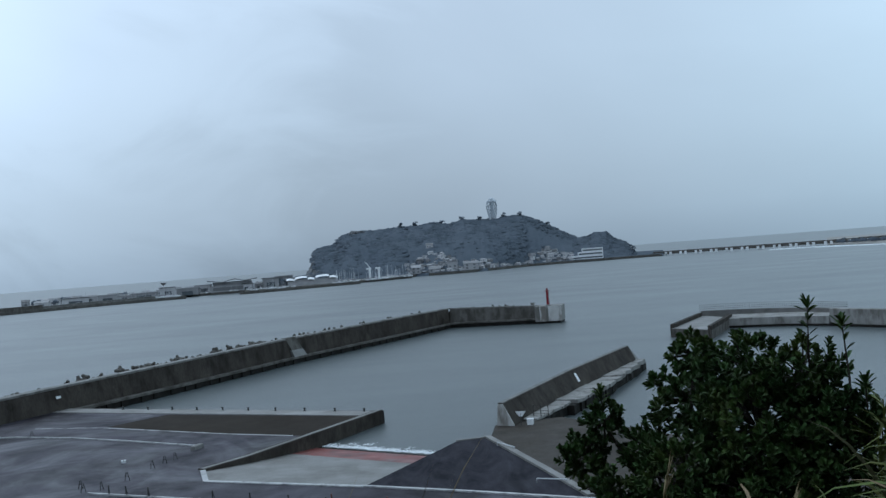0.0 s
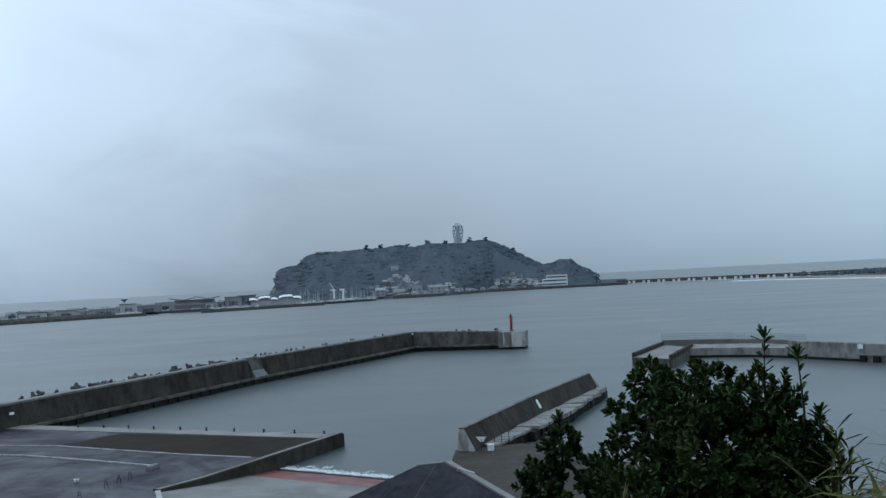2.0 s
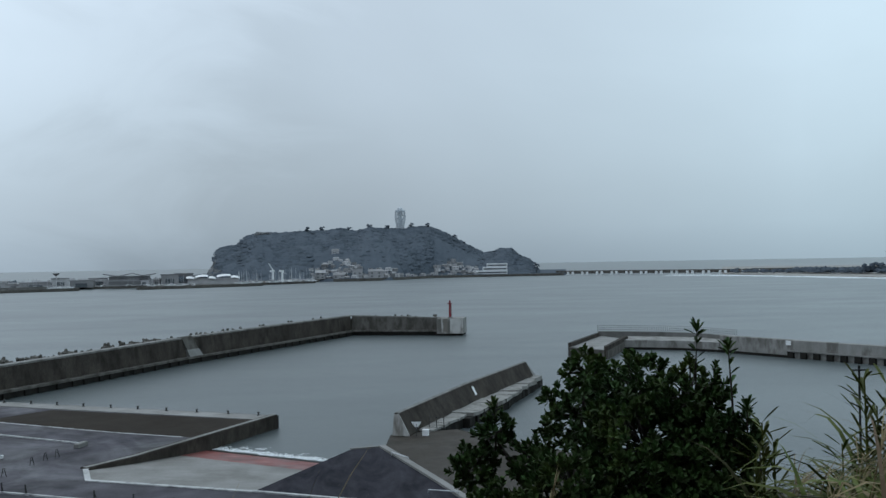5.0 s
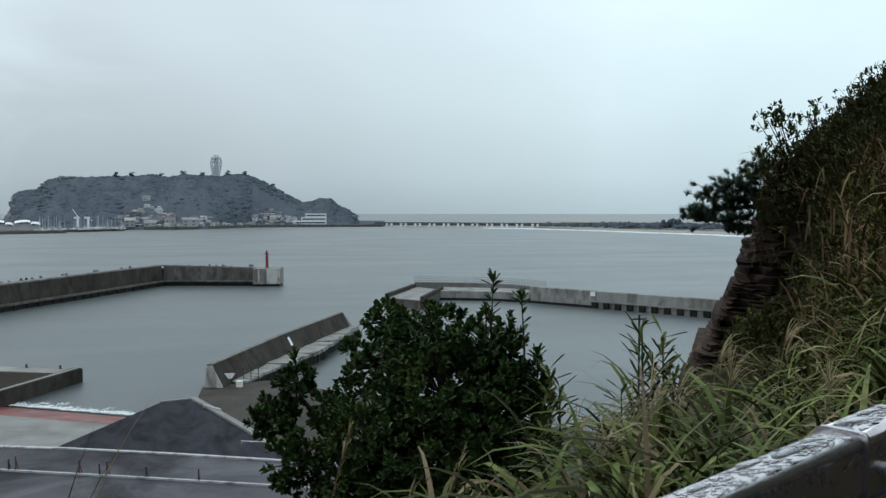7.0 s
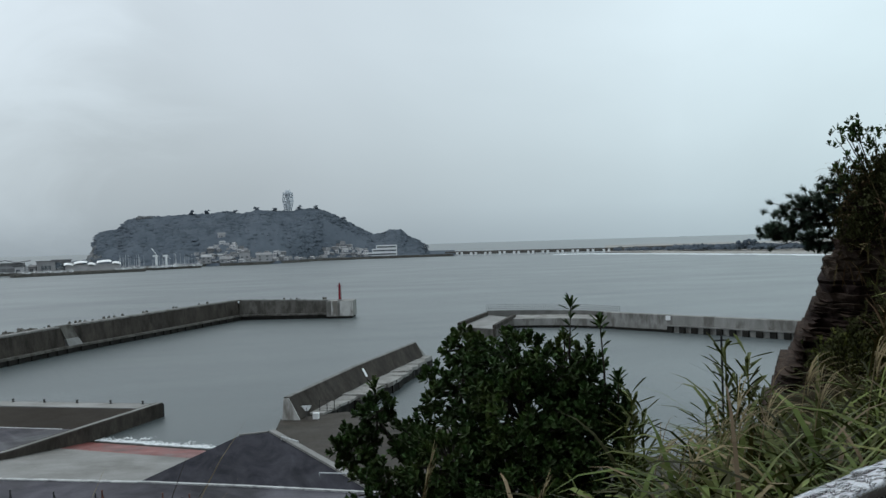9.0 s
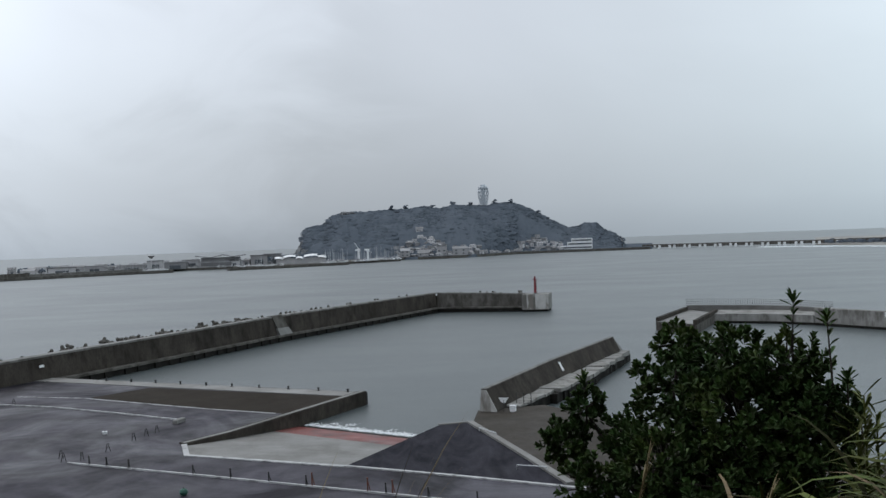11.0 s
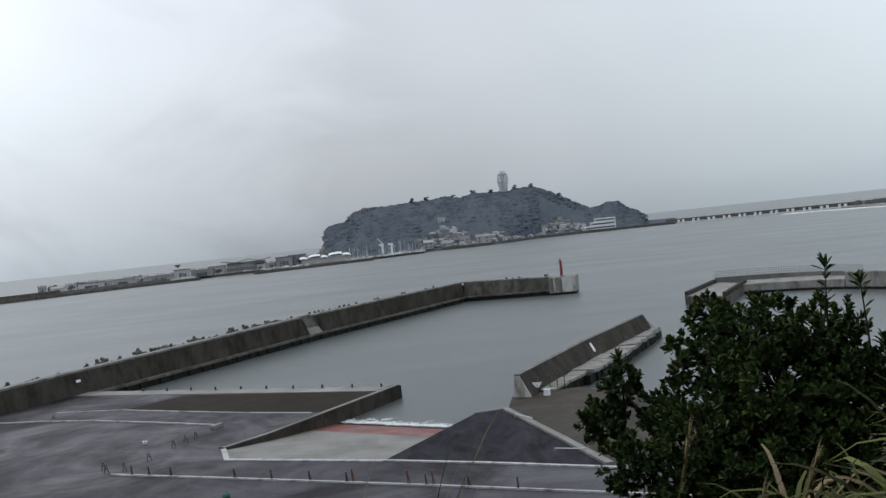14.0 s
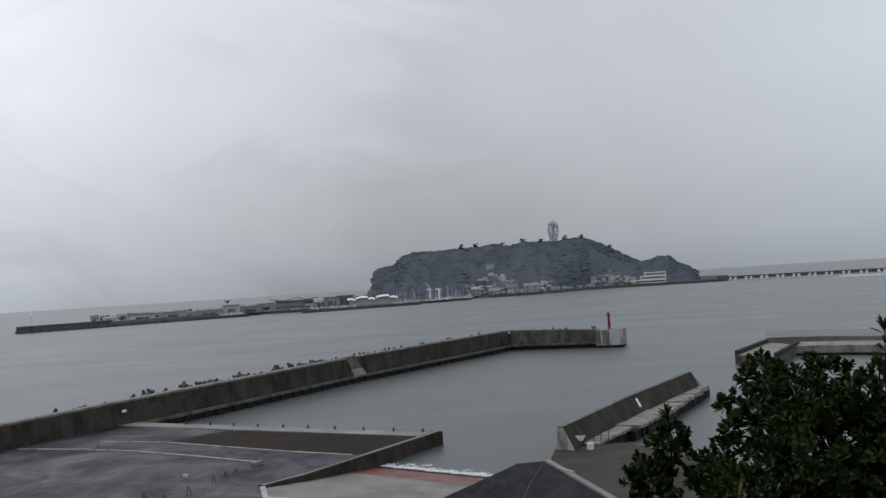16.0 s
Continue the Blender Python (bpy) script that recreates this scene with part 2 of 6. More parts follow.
M["dry_grass"] = material("dry_grass", (0.15, 0.115, 0.06), (0.24, 0.19, 0.11), 2.0, (0.6, 0.8), island=0.4, spec=0.2)
M["plume"] = material("seed_plume", (0.20, 0.160, 0.085), (0.29, 0.24, 0.14), 4.0, (0.7, 0.9), island=0.35, spec=0.15)
M["hill_leaf"] = material("hillside_leaf", (0.074, 0.092, 0.024), (0.148, 0.152, 0.048), 0.6, (0.8, 0.95), island=0.3, third=(0.15, 0.145, 0.050), third_scale=0.5, third_range=(0.5, 0.66), spec=0.05)
M["dark_leaf"] = material("dark_evergreen_leaf", (0.036, 0.042, 0.017), (0.074, 0.076, 0.032), 0.8, (0.7, 0.9), island=0.35, third=(0.070, 0.064, 0.026), third_scale=0.6, third_range=(0.5, 0.66), spec=0.08)
M["brown_reed"] = material("withered_reed", (0.110, 0.074, 0.040), (0.200, 0.140, 0.080), 1.2, (0.8, 0.95), island=0.4, third=(0.085, 0.088, 0.030), third_scale=0.5, third_range=(0.48, 0.6), spec=0.05)
M["soil"] = material("dark_soil", (0.018, 0.016, 0.009), (0.042, 0.034, 0.019), 1.5, (0.9, 1.0), bump=0.6, fine=0.2, spec=0.02)
M["rock"] = material("brown_strata_rock", (0.026, 0.018, 0.014), (0.074, 0.051, 0.041), 1.4, (0.8, 0.95), bump=1.0, bump_scale=4, dist=0.10, fine=0.3, stretch=(1, 1, 3), island=0.4, spec=0.1)
M["pine"] = material("pine_needles", (0.020, 0.043, 0.025), (0.044, 0.074, 0.040), 1.0, (0.5, 0.7), island=0.4)


def sea_material():
    m = bpy.data.materials.new("sea_water")
    m.use_nodes = True
    nt, ln = m.node_tree.nodes, m.node_tree.links
    bs = nt["Principled BSDF"]
    ge = nt.new("ShaderNodeNewGeometry")
    mp = nt.new("ShaderNodeMapping")
    mp.inputs["Scale"].default_value = (0.55, 1.25, 1)
    mp.inputs["Rotation"].default_value = (0, 0, radians(-18))
    ln.new(ge.outputs["Position"], mp.inputs[0])

    def nz(s, d, r=0.55):
        n = nt.new("ShaderNodeTexNoise")
        n.inputs["Scale"].default_value, n.inputs["Detail"].default_value, n.inputs["Roughness"].default_value = s, d, r
        ln.new(mp.outputs[0], n.inputs["Vector"])
        return n.outputs[0]
    mr = nt.new("ShaderNodeMapRange")
    mr.inputs[1].default_value, mr.inputs[2].default_value = 0.35, 0.65
    ln.new(nz(0.02, 4), mr.inputs[0])
    mx = nt.new("ShaderNodeMix")
    mx.data_type = "RGBA"
    mx.inputs[6].default_value, mx.inputs[7].default_value = (0.078, 0.093, 0.096, 1), (0.090, 0.105, 0.107, 1)
    ln.new(mr.outputs[0], mx.inputs[0])
    ln.new(mx.outputs[2], bs.inputs["Base Color"])
    r2 = nt.new("ShaderNodeMapRange")
    r2.inputs[1].default_value, r2.inputs[2].default_value, r2.inputs[3].default_value, r2.inputs[4].default_value = 0.35, 0.65, 0.31, 0.36
    ln.new(nz(0.035, 3), r2.inputs[0])
    ln.new(r2.outputs[0], bs.inputs["Roughness"])
    bs.inputs["IOR"].default_value = 1.33
    b1 = nt.new("ShaderNodeBump")
    b1.inputs["Strength"].default_value, b1.inputs["Distance"].default_value = 0.02, 0.35
    ln.new(nz(0.45, 5, 0.6), b1.inputs["Height"])
    b2 = nt.new("ShaderNodeBump")
    b2.inputs["Strength"].default_value, b2.inputs["Distance"].default_value = 0.45, 0.12
    ln.new(nz(2.4, 4, 0.6), b2.inputs["Height"])
    ln.new(b1.outputs[0], b2.inputs["Normal"])
    ln.new(b2.outputs[0], bs.inputs["Normal"])
    return m


M["sea"] = sea_material()


# ---------------------------------------------------------------- builders
def mesh_of(name, verts, faces, mat, smooth=False):
    me = bpy.data.meshes.new(name)
    me.from_pydata([tuple(v) for v in verts], [], faces)
    me.materials.append(mat)
    if smooth:
        me.polygons.foreach_set("use_smooth", [True] * len(me.polygons))
    me.update()
    return me


def part(name, me, parent=None, label=""):
    ob = new(name, me)
    if parent is not None:
        ob.parent = parent
    return tagged(ob, label)


def thing(name, label, category, group="", kind="", at=(0, 0, 0), turn=0.0):
    ob = new(name)
    ob.matrix_basis = pose(*at, 0, 0, turn)
    return tagged(ob, label, category, group, kind)


class Geo:
    """Collects pieces of one mesh."""

    def __init__(self):
        self.v, self.f = [], []

    def add(self, verts, faces):
        n = len(self.v)
        self.v += [tuple(p) for p in verts]
        self.f += [tuple(i + n for i in q) for q in faces]
        return self

    def box(self, x0, x1, y0, y1, z0, z1, b=0.0, m=None):
        """A box whose upper edges are cut off by b."""
        lo = [(x0, y0, z0), (x1, y0, z0), (x1, y1, z0), (x0, y1, z0)]
        if b <= 0:
            vs = lo + [(x, y, z1) for x, y, _ in lo]
            fs = [(3, 2, 1, 0), (4, 5, 6, 7)] + [(i, (i + 1) % 4, 4 + (i + 1) % 4, 4 + i) for i in range(4)]
        else:
            mid = [(x, y, z1 - b) for x, y, _ in lo]
            hi = [(x0 + b, y0 + b, z1), (x1 - b, y0 + b, z1), (x1 - b, y1 - b, z1), (x0 + b, y1 - b, z1)]
            vs = lo + mid + hi
            fs = [(3, 2, 1, 0), (8, 9, 10, 11)]
            for o in (0, 4):
                fs += [(o + i, o + (i + 1) % 4, o + 4 + (i + 1) % 4, o + 4 + i) for i in range(4)]
        if m is not None:
            vs = [m @ Vector(p) for p in vs]
        return self.add(vs, fs)

    def tube(self, pts, radii, sides=6, cap=True):
        pts = [Vector(p) for p in pts]
        rings, n0 = [], len(self.v)
        for i, p in enumerate(pts):
            d = (pts[min(i + 1, len(pts) - 1)] - pts[max(i - 1, 0)]).normalized()
            side = d.cross(Vector((0, 0, 1)))
            if side.length < 0.05:
                side = d.cross(Vector((1, 0, 0)))
            side.normalize()
            up = side.cross(d)
            r = radii[i] if isinstance(radii, (list, tuple)) else radii
            self.v += [tuple(p + (side * math.cos(a) + up * math.sin(a)) * r) for a in (2 * math.pi * k / sides for k in range(sides))]
        for i in range(len(pts) - 1):
            a, b = n0 + i * sides, n0 + (i + 1) * sides
            self.f += [(a + k, a + (k + 1) % sides, b + (k + 1) % sides, b + k) for k in range(sides)]
        if cap:
            self.f.append(tuple(n0 + k for k in reversed(range(sides))))
            e = n0 + (len(pts) - 1) * sides
            self.f.append(tuple(e + k for k in range(sides)))
        return self

    def sweep(self, path, section, cap=True):
        """A section of (offset to the right, z) along a plan path of (x, y, z shift)."""
        n, n0 = len(section), len(self.v)
        P = [Vector((p[0], p[1])) for p in path]
        for i, p in enumerate(path):
            d1 = (P[i] - P[i - 1]).normalized() if i else (P[1] - P[0]).normalized()
            d2 = (P[i + 1] - P[i]).normalized() if i < len(P) - 1 else d1
            r1, r2 = Vector((d1.y, -d1.x)), Vector((d2.y, -d2.x))
            r = (r1 + r2).normalized()
            r = r / max(0.35, r.dot(r1))
            zs = p[2] if len(p) > 2 else 0.0
            self.v += [(p[0] + r.x * o, p[1] + r.y * o, z + (zs if z > 0.3 else 0.0)) for o, z in section]
        for i in range(len(path) - 1):
            a, b = n0 + i * n, n0 + (i + 1) * n
            self.f += [(a + k, b + k, b + (k + 1) % n, a + (k + 1) % n) for k in range(n)]
        if cap:
            self.f.append(tuple(n0 + k for k in range(n)))
            e = n0 + (len(path) - 1) * n
            self.f.append(tuple(e + k for k in reversed(range(n))))
        return self

    def slab(self, poly, z0, z1):
        """A plan polygon (counter-clockwise) from z0 up to z1 (a number or a function of x and y)."""
        n = len(poly)
        zf = z1 if callable(z1) else (lambda x, y: z1)
        vs = [(x, y, z0) for x, y in poly] + [(x, y, zf(x, y)) for x, y in poly]
        fs = [tuple(reversed(range(n))), tuple(range(n, 2 * n))] + [(i, (i + 1) % n, n + (i + 1) % n, n + i) for i in range(n)]
        return self.add(vs, fs)

    def mesh(self, name, mat, smooth=False):
        return mesh_of(name, self.v, self.f, mat, smooth)


def lerp_table(table, x):
    xs, ys = [p[0] for p in table], [p[1] for p in table]
    return float(np.interp(x, xs, ys))


def polar(az, r, z=0.0):
    return Vector((r * math.sin(radians(az)), r * math.cos(radians(az)), z))


def along(path, s):
    """The point s metres along a plan path, and the path's direction there."""
    for a, b in zip(path, path[1:]):
        a, b = Vector(a[:2]), Vector(b[:2])
        if s <= (b - a).length or b == Vector(path[-1][:2]):
            d = (b - a).normalized()
            return a + d * s, d
        s -= (b - a).length


rng = random.Random(7)

# ---------------------------------------------------------------- sea
g = Geo()
rings, spokes = [0.0, 30, 80, 160, 320, 640, 1300, 2600, 4900], 96
g.v.append((0, 0, 0))
for r in rings[1:]:
    g.v += [(r * math.cos(2 * math.pi * k / spokes), r * math.sin(2 * math.pi * k / spokes), 0) for k in range(spokes)]
g.f += [(0, 1 + k, 1 + (k + 1) % spokes) for k in range(spokes)]
for i in range(len(rings) - 2):
    a, b = 1 + i * spokes, 1 + (i + 1) * spokes
    g.f += [(a + k, b + k, b + (k + 1) % spokes, a + (k + 1) % spokes) for k in range(spokes)]
tagged(part("water", g.mesh("water", M["sea"])), "grey-green rippled sea under an overcast sky", "sea", kind="structure")

# ---------------------------------------------------------------- long breakwater with a seaward wall, an inner ledge and a beacon
QUAY = 1.25
BW = [(-66.0, 64.0, -0.6), (-46.1, 114.0, -0.38), (-38.2, 131.4, -0.25), (-26.5, 159.0, -0.12), (-9.4, 192.2), (0.4, 211.6, -0.05), (10.0, 208.8, -0.3), (19.2, 205.4, -0.55)]
breakwater = thing("breakwater", "long weathered concrete breakwater with a high seaward wall", "breakwater")
bw_wall = part("wall", Geo().sweep(BW[:6], [(0.0, -2.0), (0.0, 1.0), (-0.35, 4.30), (-0.45, 4.36), (-1.6, 4.36), (-1.7, 4.30), (-2.1, -2.0)]).mesh("bw_wall", M["concrete_dark"]), breakwater)
part("wall", Geo().sweep(BW[5:], [(0.0, -2.0), (0.0, 1.0), (-0.35, 4.30), (-0.45, 4.36), (-1.6, 4.36), (-1.7, 4.30), (-2.1, -2.0)]).mesh("bw_wall_head", M["stained_wall"]), breakwater, "greyer streaked wall of the outer leg")
part("coping", Geo().sweep(BW, [(-0.33, 4.20), (-0.33, 4.40), (-0.41, 4.46), (-1.66, 4.46), (-1.74, 4.40), (-1.74, 4.20)]).mesh("bw_coping", M["concrete"]), bw_wall, "paler weathered concrete coping")
LEDGE = [(-46.1, 114.0), (-38.2, 131.4), (-26.5, 159.0), (-9.4, 192.2), (0.4, 211.6), (19.2, 205.4)]
part("ledge", Geo().sweep(LEDGE, [(0.75, 0.8), (0.75, 1.1), (0.69, 1.16), (-0.1, 1.16), (-0.1, 0.8)]).mesh("bw_ledge", M["stained_wall"]), breakwater, "narrow worn concrete ledge above the water")
part("footing", Geo().sweep(LEDGE, [(0.45, -2.0), (0.45, 0.8), (-0.1, 0.8), (-0.1, -2.0)]).mesh("bw_foot", M["concrete_wet"]), breakwater, "dark wet tide-stained footing")
s = 3.0
while s < 106:
    p, d = along(LEDGE, s)
    n = Vector((d.y, -d.x))
    m4 = Matrix(((n.x, d.x, 0, p.x), (n.y, d.y, 0, p.y), (0, 0, 1, 0), (0, 0, 0, 1)))
    part("buttress", Geo().box(0.44, 0.68, -0.5, 0.5, -1.0, 0.81, m=m4).mesh("buttress", M["concrete_wet"]), breakwater)
    s += rng.uniform(2.2, 4.4)
p, d = along(LEDGE, 50.5)
n = Vector((d.y, -d.x))
m4 = Matrix(((n.x, d.x, 0, p.x), (n.y, d.y, 0, p.y), (0, 0, 1, 0), (0, 0, 0, 1)))
def patch_piece(y0, y1, y2, y3, z0, z1, o0, o1, mat, label):
    """A piece of the sloping patch between two heights, its face leaning back with the wall."""
    q = [(o0, y0, z0), (o0, y1, z0), (o1, y2, z1), (o1, y3, z1)]
    q += [(x - 0.9, y, z) for x, y, z in q]
    part("ramp_patch", Geo().add([m4 @ Vector(v) for v in q], [(0, 1, 2, 3), (7, 6, 5, 4), (0, 4, 5, 1), (1, 5, 6, 2), (2, 6, 7, 3), (3, 7, 4, 0)]).mesh("ramp_patch", mat), breakwater, label)


patch_piece(-1.5, 2.1, 1.4, -1.7, 1.1, 2.3, 0.62, 0.20, M["concrete_pale"], "pale sloping concrete patch against the wall")
patch_piece(-1.7, 1.4, 0.2, -2.6, 2.3, 4.42, 0.20, -0.28, M["stained_wall"], "stained upper part of the sloping patch")
head = [(18.6, 203.9), (24.2, 202.6), (25.6, 208.2), (20.2, 209.6)]
part("head_block", Geo().slab(head, 0.45, 3.75).mesh("bw_head", M["streaked_pale"]), breakwater, "grey concrete block at the breakwater's head")
part("head_footing", Geo().slab([(18.7, 204.1), (24.0, 202.85), (25.4, 208.0), (20.3, 209.3)], -2, 0.45).mesh("bw_head_foot", M["concrete_wet"]), breakwater)
part("white_panel", Geo().slab([(19.6, 203.60), (20.9, 203.30), (20.93, 203.43), (19.63, 203.73)], 0.5, 3.70).mesh("panel", M["concrete_white"]), breakwater, "worn white painted panel")
part("white_panel", Geo().slab([(21.4, 203.19), (24.15, 202.55), (24.18, 202.68), (21.43, 203.32)], 0.5, 3.70).mesh("panel", M["concrete_white"]), breakwater, "pale painted panel")
part("wall_sign", Geo().box(-0.05, 0.0, -0.34, 0.34, 0, 0.3).mesh("wall_sign", M["white"]), breakwater, "small white sign on the wall").matrix_basis = pose(-46.55, 112.2, 2.75, 0, -6, -23)

beacon = thing("beacon", "slim red harbour beacon on the breakwater's head", "beacon", at=(21.6, 204.6, 3.75))
part("base", Geo().tube([(0, 0, 0), (0, 0, 0.25)], [0.55, 0.5], 12).mesh("beacon_base", M["concrete_pale"]), beacon)
part("column", Geo().tube([(0, 0, 0.25), (0, 0, 3.1)], [0.27, 0.22], 12).mesh("beacon_column", M["beacon_red"]), beacon)
gal = part("gallery", Geo().tube([(0, 0, 3.1), (0, 0, 3.22)], [0.55, 0.55], 12).mesh("beacon_gallery", M["beacon_red"]), beacon)
part("lantern", Geo().tube([(0, 0, 3.22), (0, 0, 3.65), (0, 0, 3.85)], [0.18, 0.18, 0.05], 10).mesh("beacon_lantern", M["beacon_red"]), gal)
part("ladder", Geo().tube([(0.36, 0.1, 0.25), (0.32, 0.1, 3.1)], 0.025, 4).tube([(0.36, -0.2, 0.25), (0.32, -0.2, 3.1)], 0.025, 4).mesh("beacon_ladder", M["rust"]), beacon)


def tetrapod_mesh():
    g = Geo()
    for d in ((0, 0, 1), (0.94, 0, -0.33), (-0.47, 0.82, -0.33), (-0.47, -0.82, -0.33)):
        d = Vector(d)
        g.tube([d * 0.03, d * 0.30, d * 0.62], [0.30, 0.26, 0.19], 8)
    return g.mesh("tetrapod", M["stained_wall"])


tet = tetrapod_mesh()
first, count = None, 0
s = 8.0
while s < 183:
    p, d = along([q[:2] for q in BW], s)
    n = Vector((-d.y, d.x))
    for k in range(1 if s < 60 or s > 175 else 2):
        q = p + n * (3.1 + 1.5 * k + rng.uniform(-0.2, 0.5))
        zz = 3.55 - 0.55 * max(0.0, 1 - s / 100) + rng.uniform(-0.45, 0.5) - 0.2 * k
        dense = 60 < s < 105
        if rng.random() < (0.97 if dense else 0.72):
            m = pose(q.x, q.y, zz + (0.35 if dense and k else 0), rng.uniform(0, 360), rng.uniform(0, 360), rng.uniform(0, 360))
            if first is None:
                first = tagged(part("tetrapod", tet), "grey four-legged concrete wave-breaking block behind the wall", "tetrapod", "wave-breaking blocks")
                first.matrix_basis = m
            else:
                copy_thing(first, m)
    s += rng.uniform(0.8, 1.9)
s = 8.0
core = Geo().sweep([q[:2] for q in BW], [(-2.1, -2.0), (-2.1, 3.6), (-5.2, 3.3), (-11.0, -2.0)])
tagged(part("rubble_mound", core.mesh("rubble_mound", M["concrete_dark"])), "mound of stone under the wave-breaking blocks", "rubble", kind="structure")

# ---------------------------------------------------------------- quay, slipway and yards
WL, SN = Vector((-2.1, 77.2)), Vector((0.58, 0.814))


def slip_z(x, y):
    return min(QUAY - 0.02, -QUAY * (Vector((x, y)) - WL).dot(SN) / 15.0)


quay_left = [(-66.0, 64.0), (-60.0, 10.0), (-18.0, 10.0), (-18.1, 68.0), (-19.4, 71.9), (-16.6, 75.6), (-7.05, 94.1), (-46.1, 114.0)]
tagged(part("quay", Geo().slab(quay_left, -2, QUAY).mesh("quay", M["asphalt"])), "wet dark asphalt quay, wet sheen put into its paler patches", "quay", kind="structure")
apron = [(-18.1, 68.0), (-18.0, 10.0), (40.0, 10.0), (40.0, 40.0), (7.6, 56.0), (-6.4, 62.8)]
tagged(part("road", Geo().slab(apron, -2, QUAY).mesh("road", M["asphalt"])), "wet grey quay road", "road", kind="structure")
mound = [(-6.4, 62.8), (7.6, 56.0), (2.4, 76.3), (0.0, 75.8)]
tagged(part("asphalt_yard", Geo().slab(mound, -2, QUAY + 0.012).mesh("asphalt_yard", M["asphalt_new"])), "dark newer asphalt yard beside the slipway", "yard", kind="structure")
slip = [(-18.1, 68.0), (-6.4, 62.8), (0.0, 75.8), (4.0, 84.0), (-5.0, 98.0), (-8.0, 92.2), (-16.6, 75.6), (-19.4, 71.9)]
g = Geo()


def slip_strip(g, s0, s1, lift=0.0):
    """The part of the slipway between two distances from the waterline."""
    bm = bmesh.new()
    f = bm.faces.new([bm.verts.new((x, y, 0)) for x, y in slip])
    for s_, sign in ((s0, 1), (s1, -1)):
        c = WL + SN * s_
        bmesh.ops.bisect_plane(bm, geom=bm.verts[:] + bm.edges[:] + bm.faces[:], plane_co=(c.x, c.y, 0), plane_no=(SN.x * sign, SN.y * sign, 0), clear_inner=True)
    bm.verts.index_update()
    vs = [(v.co.x, v.co.y, slip_z(v.co.x, v.co.y) + lift) for v in bm.verts]
    g.add(vs, [tuple(v.index for v in f.verts) for f in bm.faces])
    g.add([(x, y, z - 0.5) for x, y, z in vs], [tuple(reversed([v.index for v in f.verts])) for f in bm.faces])
    bm.free()
    return g


slipway = thing("slipway", "pale concrete boat slipway running down into the water", "slipway", kind="structure")
part("upper_slab", slip_strip(Geo(), -30, -4.4).mesh("slip_upper", M["concrete_pale"]), slipway)
part("red_band", slip_strip(Geo(), -4.4, -0.7).mesh("slip_red", M["red"]), slipway, "dull red painted band at the waterline")
part("lower_slab", slip_strip(Geo(), -0.7, 14).mesh("slip_lower", M["concrete_wet"]), slipway)

# foam where small waves run up the slipway
g = Geo()
tan = Vector((SN.y, -SN.x))
for i in range(2600):
    u = rng.uniform(-14.5, 1.5)
    row = rng.choice((0.0, 0.0, 0.0, 0.7, 1.5))
    edge = 0.15 + 0.35 * noise.noise((u * 0.55, row, 2.0)) + 0.2 * noise.noise((u * 1.7, row, 5.0))
    if row and noise.noise((u * 0.8, row * 3, 9.0)) < 0.12:
        continue
    c = WL + tan * u + SN * (edge + row + abs(rng.gauss(0, 0.45 if row == 0 else 0.35)))
    a, l, h = rng.uniform(-0.35, 0.35), rng.uniform(0.04, 0.17), rng.uniform(0.02, 0.07)
    d = (tan * math.cos(a) + SN * math.sin(a))
    e = Vector((-d.y, d.x))
    zz = max(0.0, slip_z(c.x, c.y)) + 0.02
    pts = [c - d * l, c - d * l * 0.3 + e * h, c + d * l * 0.5 + e * h * 0.8, c + d * l, c + d * l * 0.2 - e * h, c - d * l * 0.6 - e * h * 0.7]
    g.add([(q.x, q.y, zz) for q in pts] + [(c.x, c.y, zz + 0.03)], [(k, (k + 1) % 6, 6) for k in range(6)])
tagged(part("foam", g.mesh("foam", M["foam"])), "white foam of a small wave on the slipway", "foam", kind="stuff")

# low wall along the slipway's edge, pale edge strips, kerbs, painted lines
tagged(part("slip_wall", Geo().sweep([(-19.2, 71.8), (-16.5, 75.6), (-7.15, 93.9)], [(0.0, -2), (0.0, 1.32), (-0.06, 1.38), (-0.75, 1.38), (-0.8, 1.30), (-0.8, 1.0)]).mesh("slip_wall", M["concrete_dark"])),
       "dark wet concrete side wall of the slipway", "retaining wall", kind="structure")
tagged(part("slip_wall_coping", Geo().sweep([(-19.2, 71.8), (-16.5, 75.6), (-7.2, 93.8)], [(-0.1, 1.381), (-0.1, 1.41), (-0.5, 1.41), (-0.5, 1.381)]).mesh("slip_wall_coping", M["concrete_pale"])),
       "pale worn top of the slipway wall", "coping", kind="structure")
tagged(part("slip_kerb", Geo().sweep([(-6.4, 62.75), (-18.15, 67.95), (-19.35, 71.8)], [(0.2, 1.0), (0.2, 1.33), (-0.2, 1.33), (-0.2, 1.0)]).mesh("slip_kerb", M["white_line"])),
       "white-edged kerb at the head of the slipway", "kerb", kind="structure")
tagged(part("quay_edge", Geo().sweep([(-45.9, 113.6), (-7.3, 93.7)], [(0.0, 0.6), (0.0, 1.31), (2.5, 1.31), (2.5, 0.6)]).mesh("quay_edge", M["concrete_pale"])),
       "pale concrete strip along the quay's edge", "quay edge", kind="structure")
tagged(part("boat_yard", Geo().slab([(-35.5, 97.0), (-21.2, 87.6), (-12.9, 83.2), (-8.9, 91.6), (-31.0, 102.6)], 1.0, QUAY + 0.012).mesh("boat_yard", M["asphalt_brown"])),
       "brownish dark paved hard on the quay", "hardstanding", kind="structure")
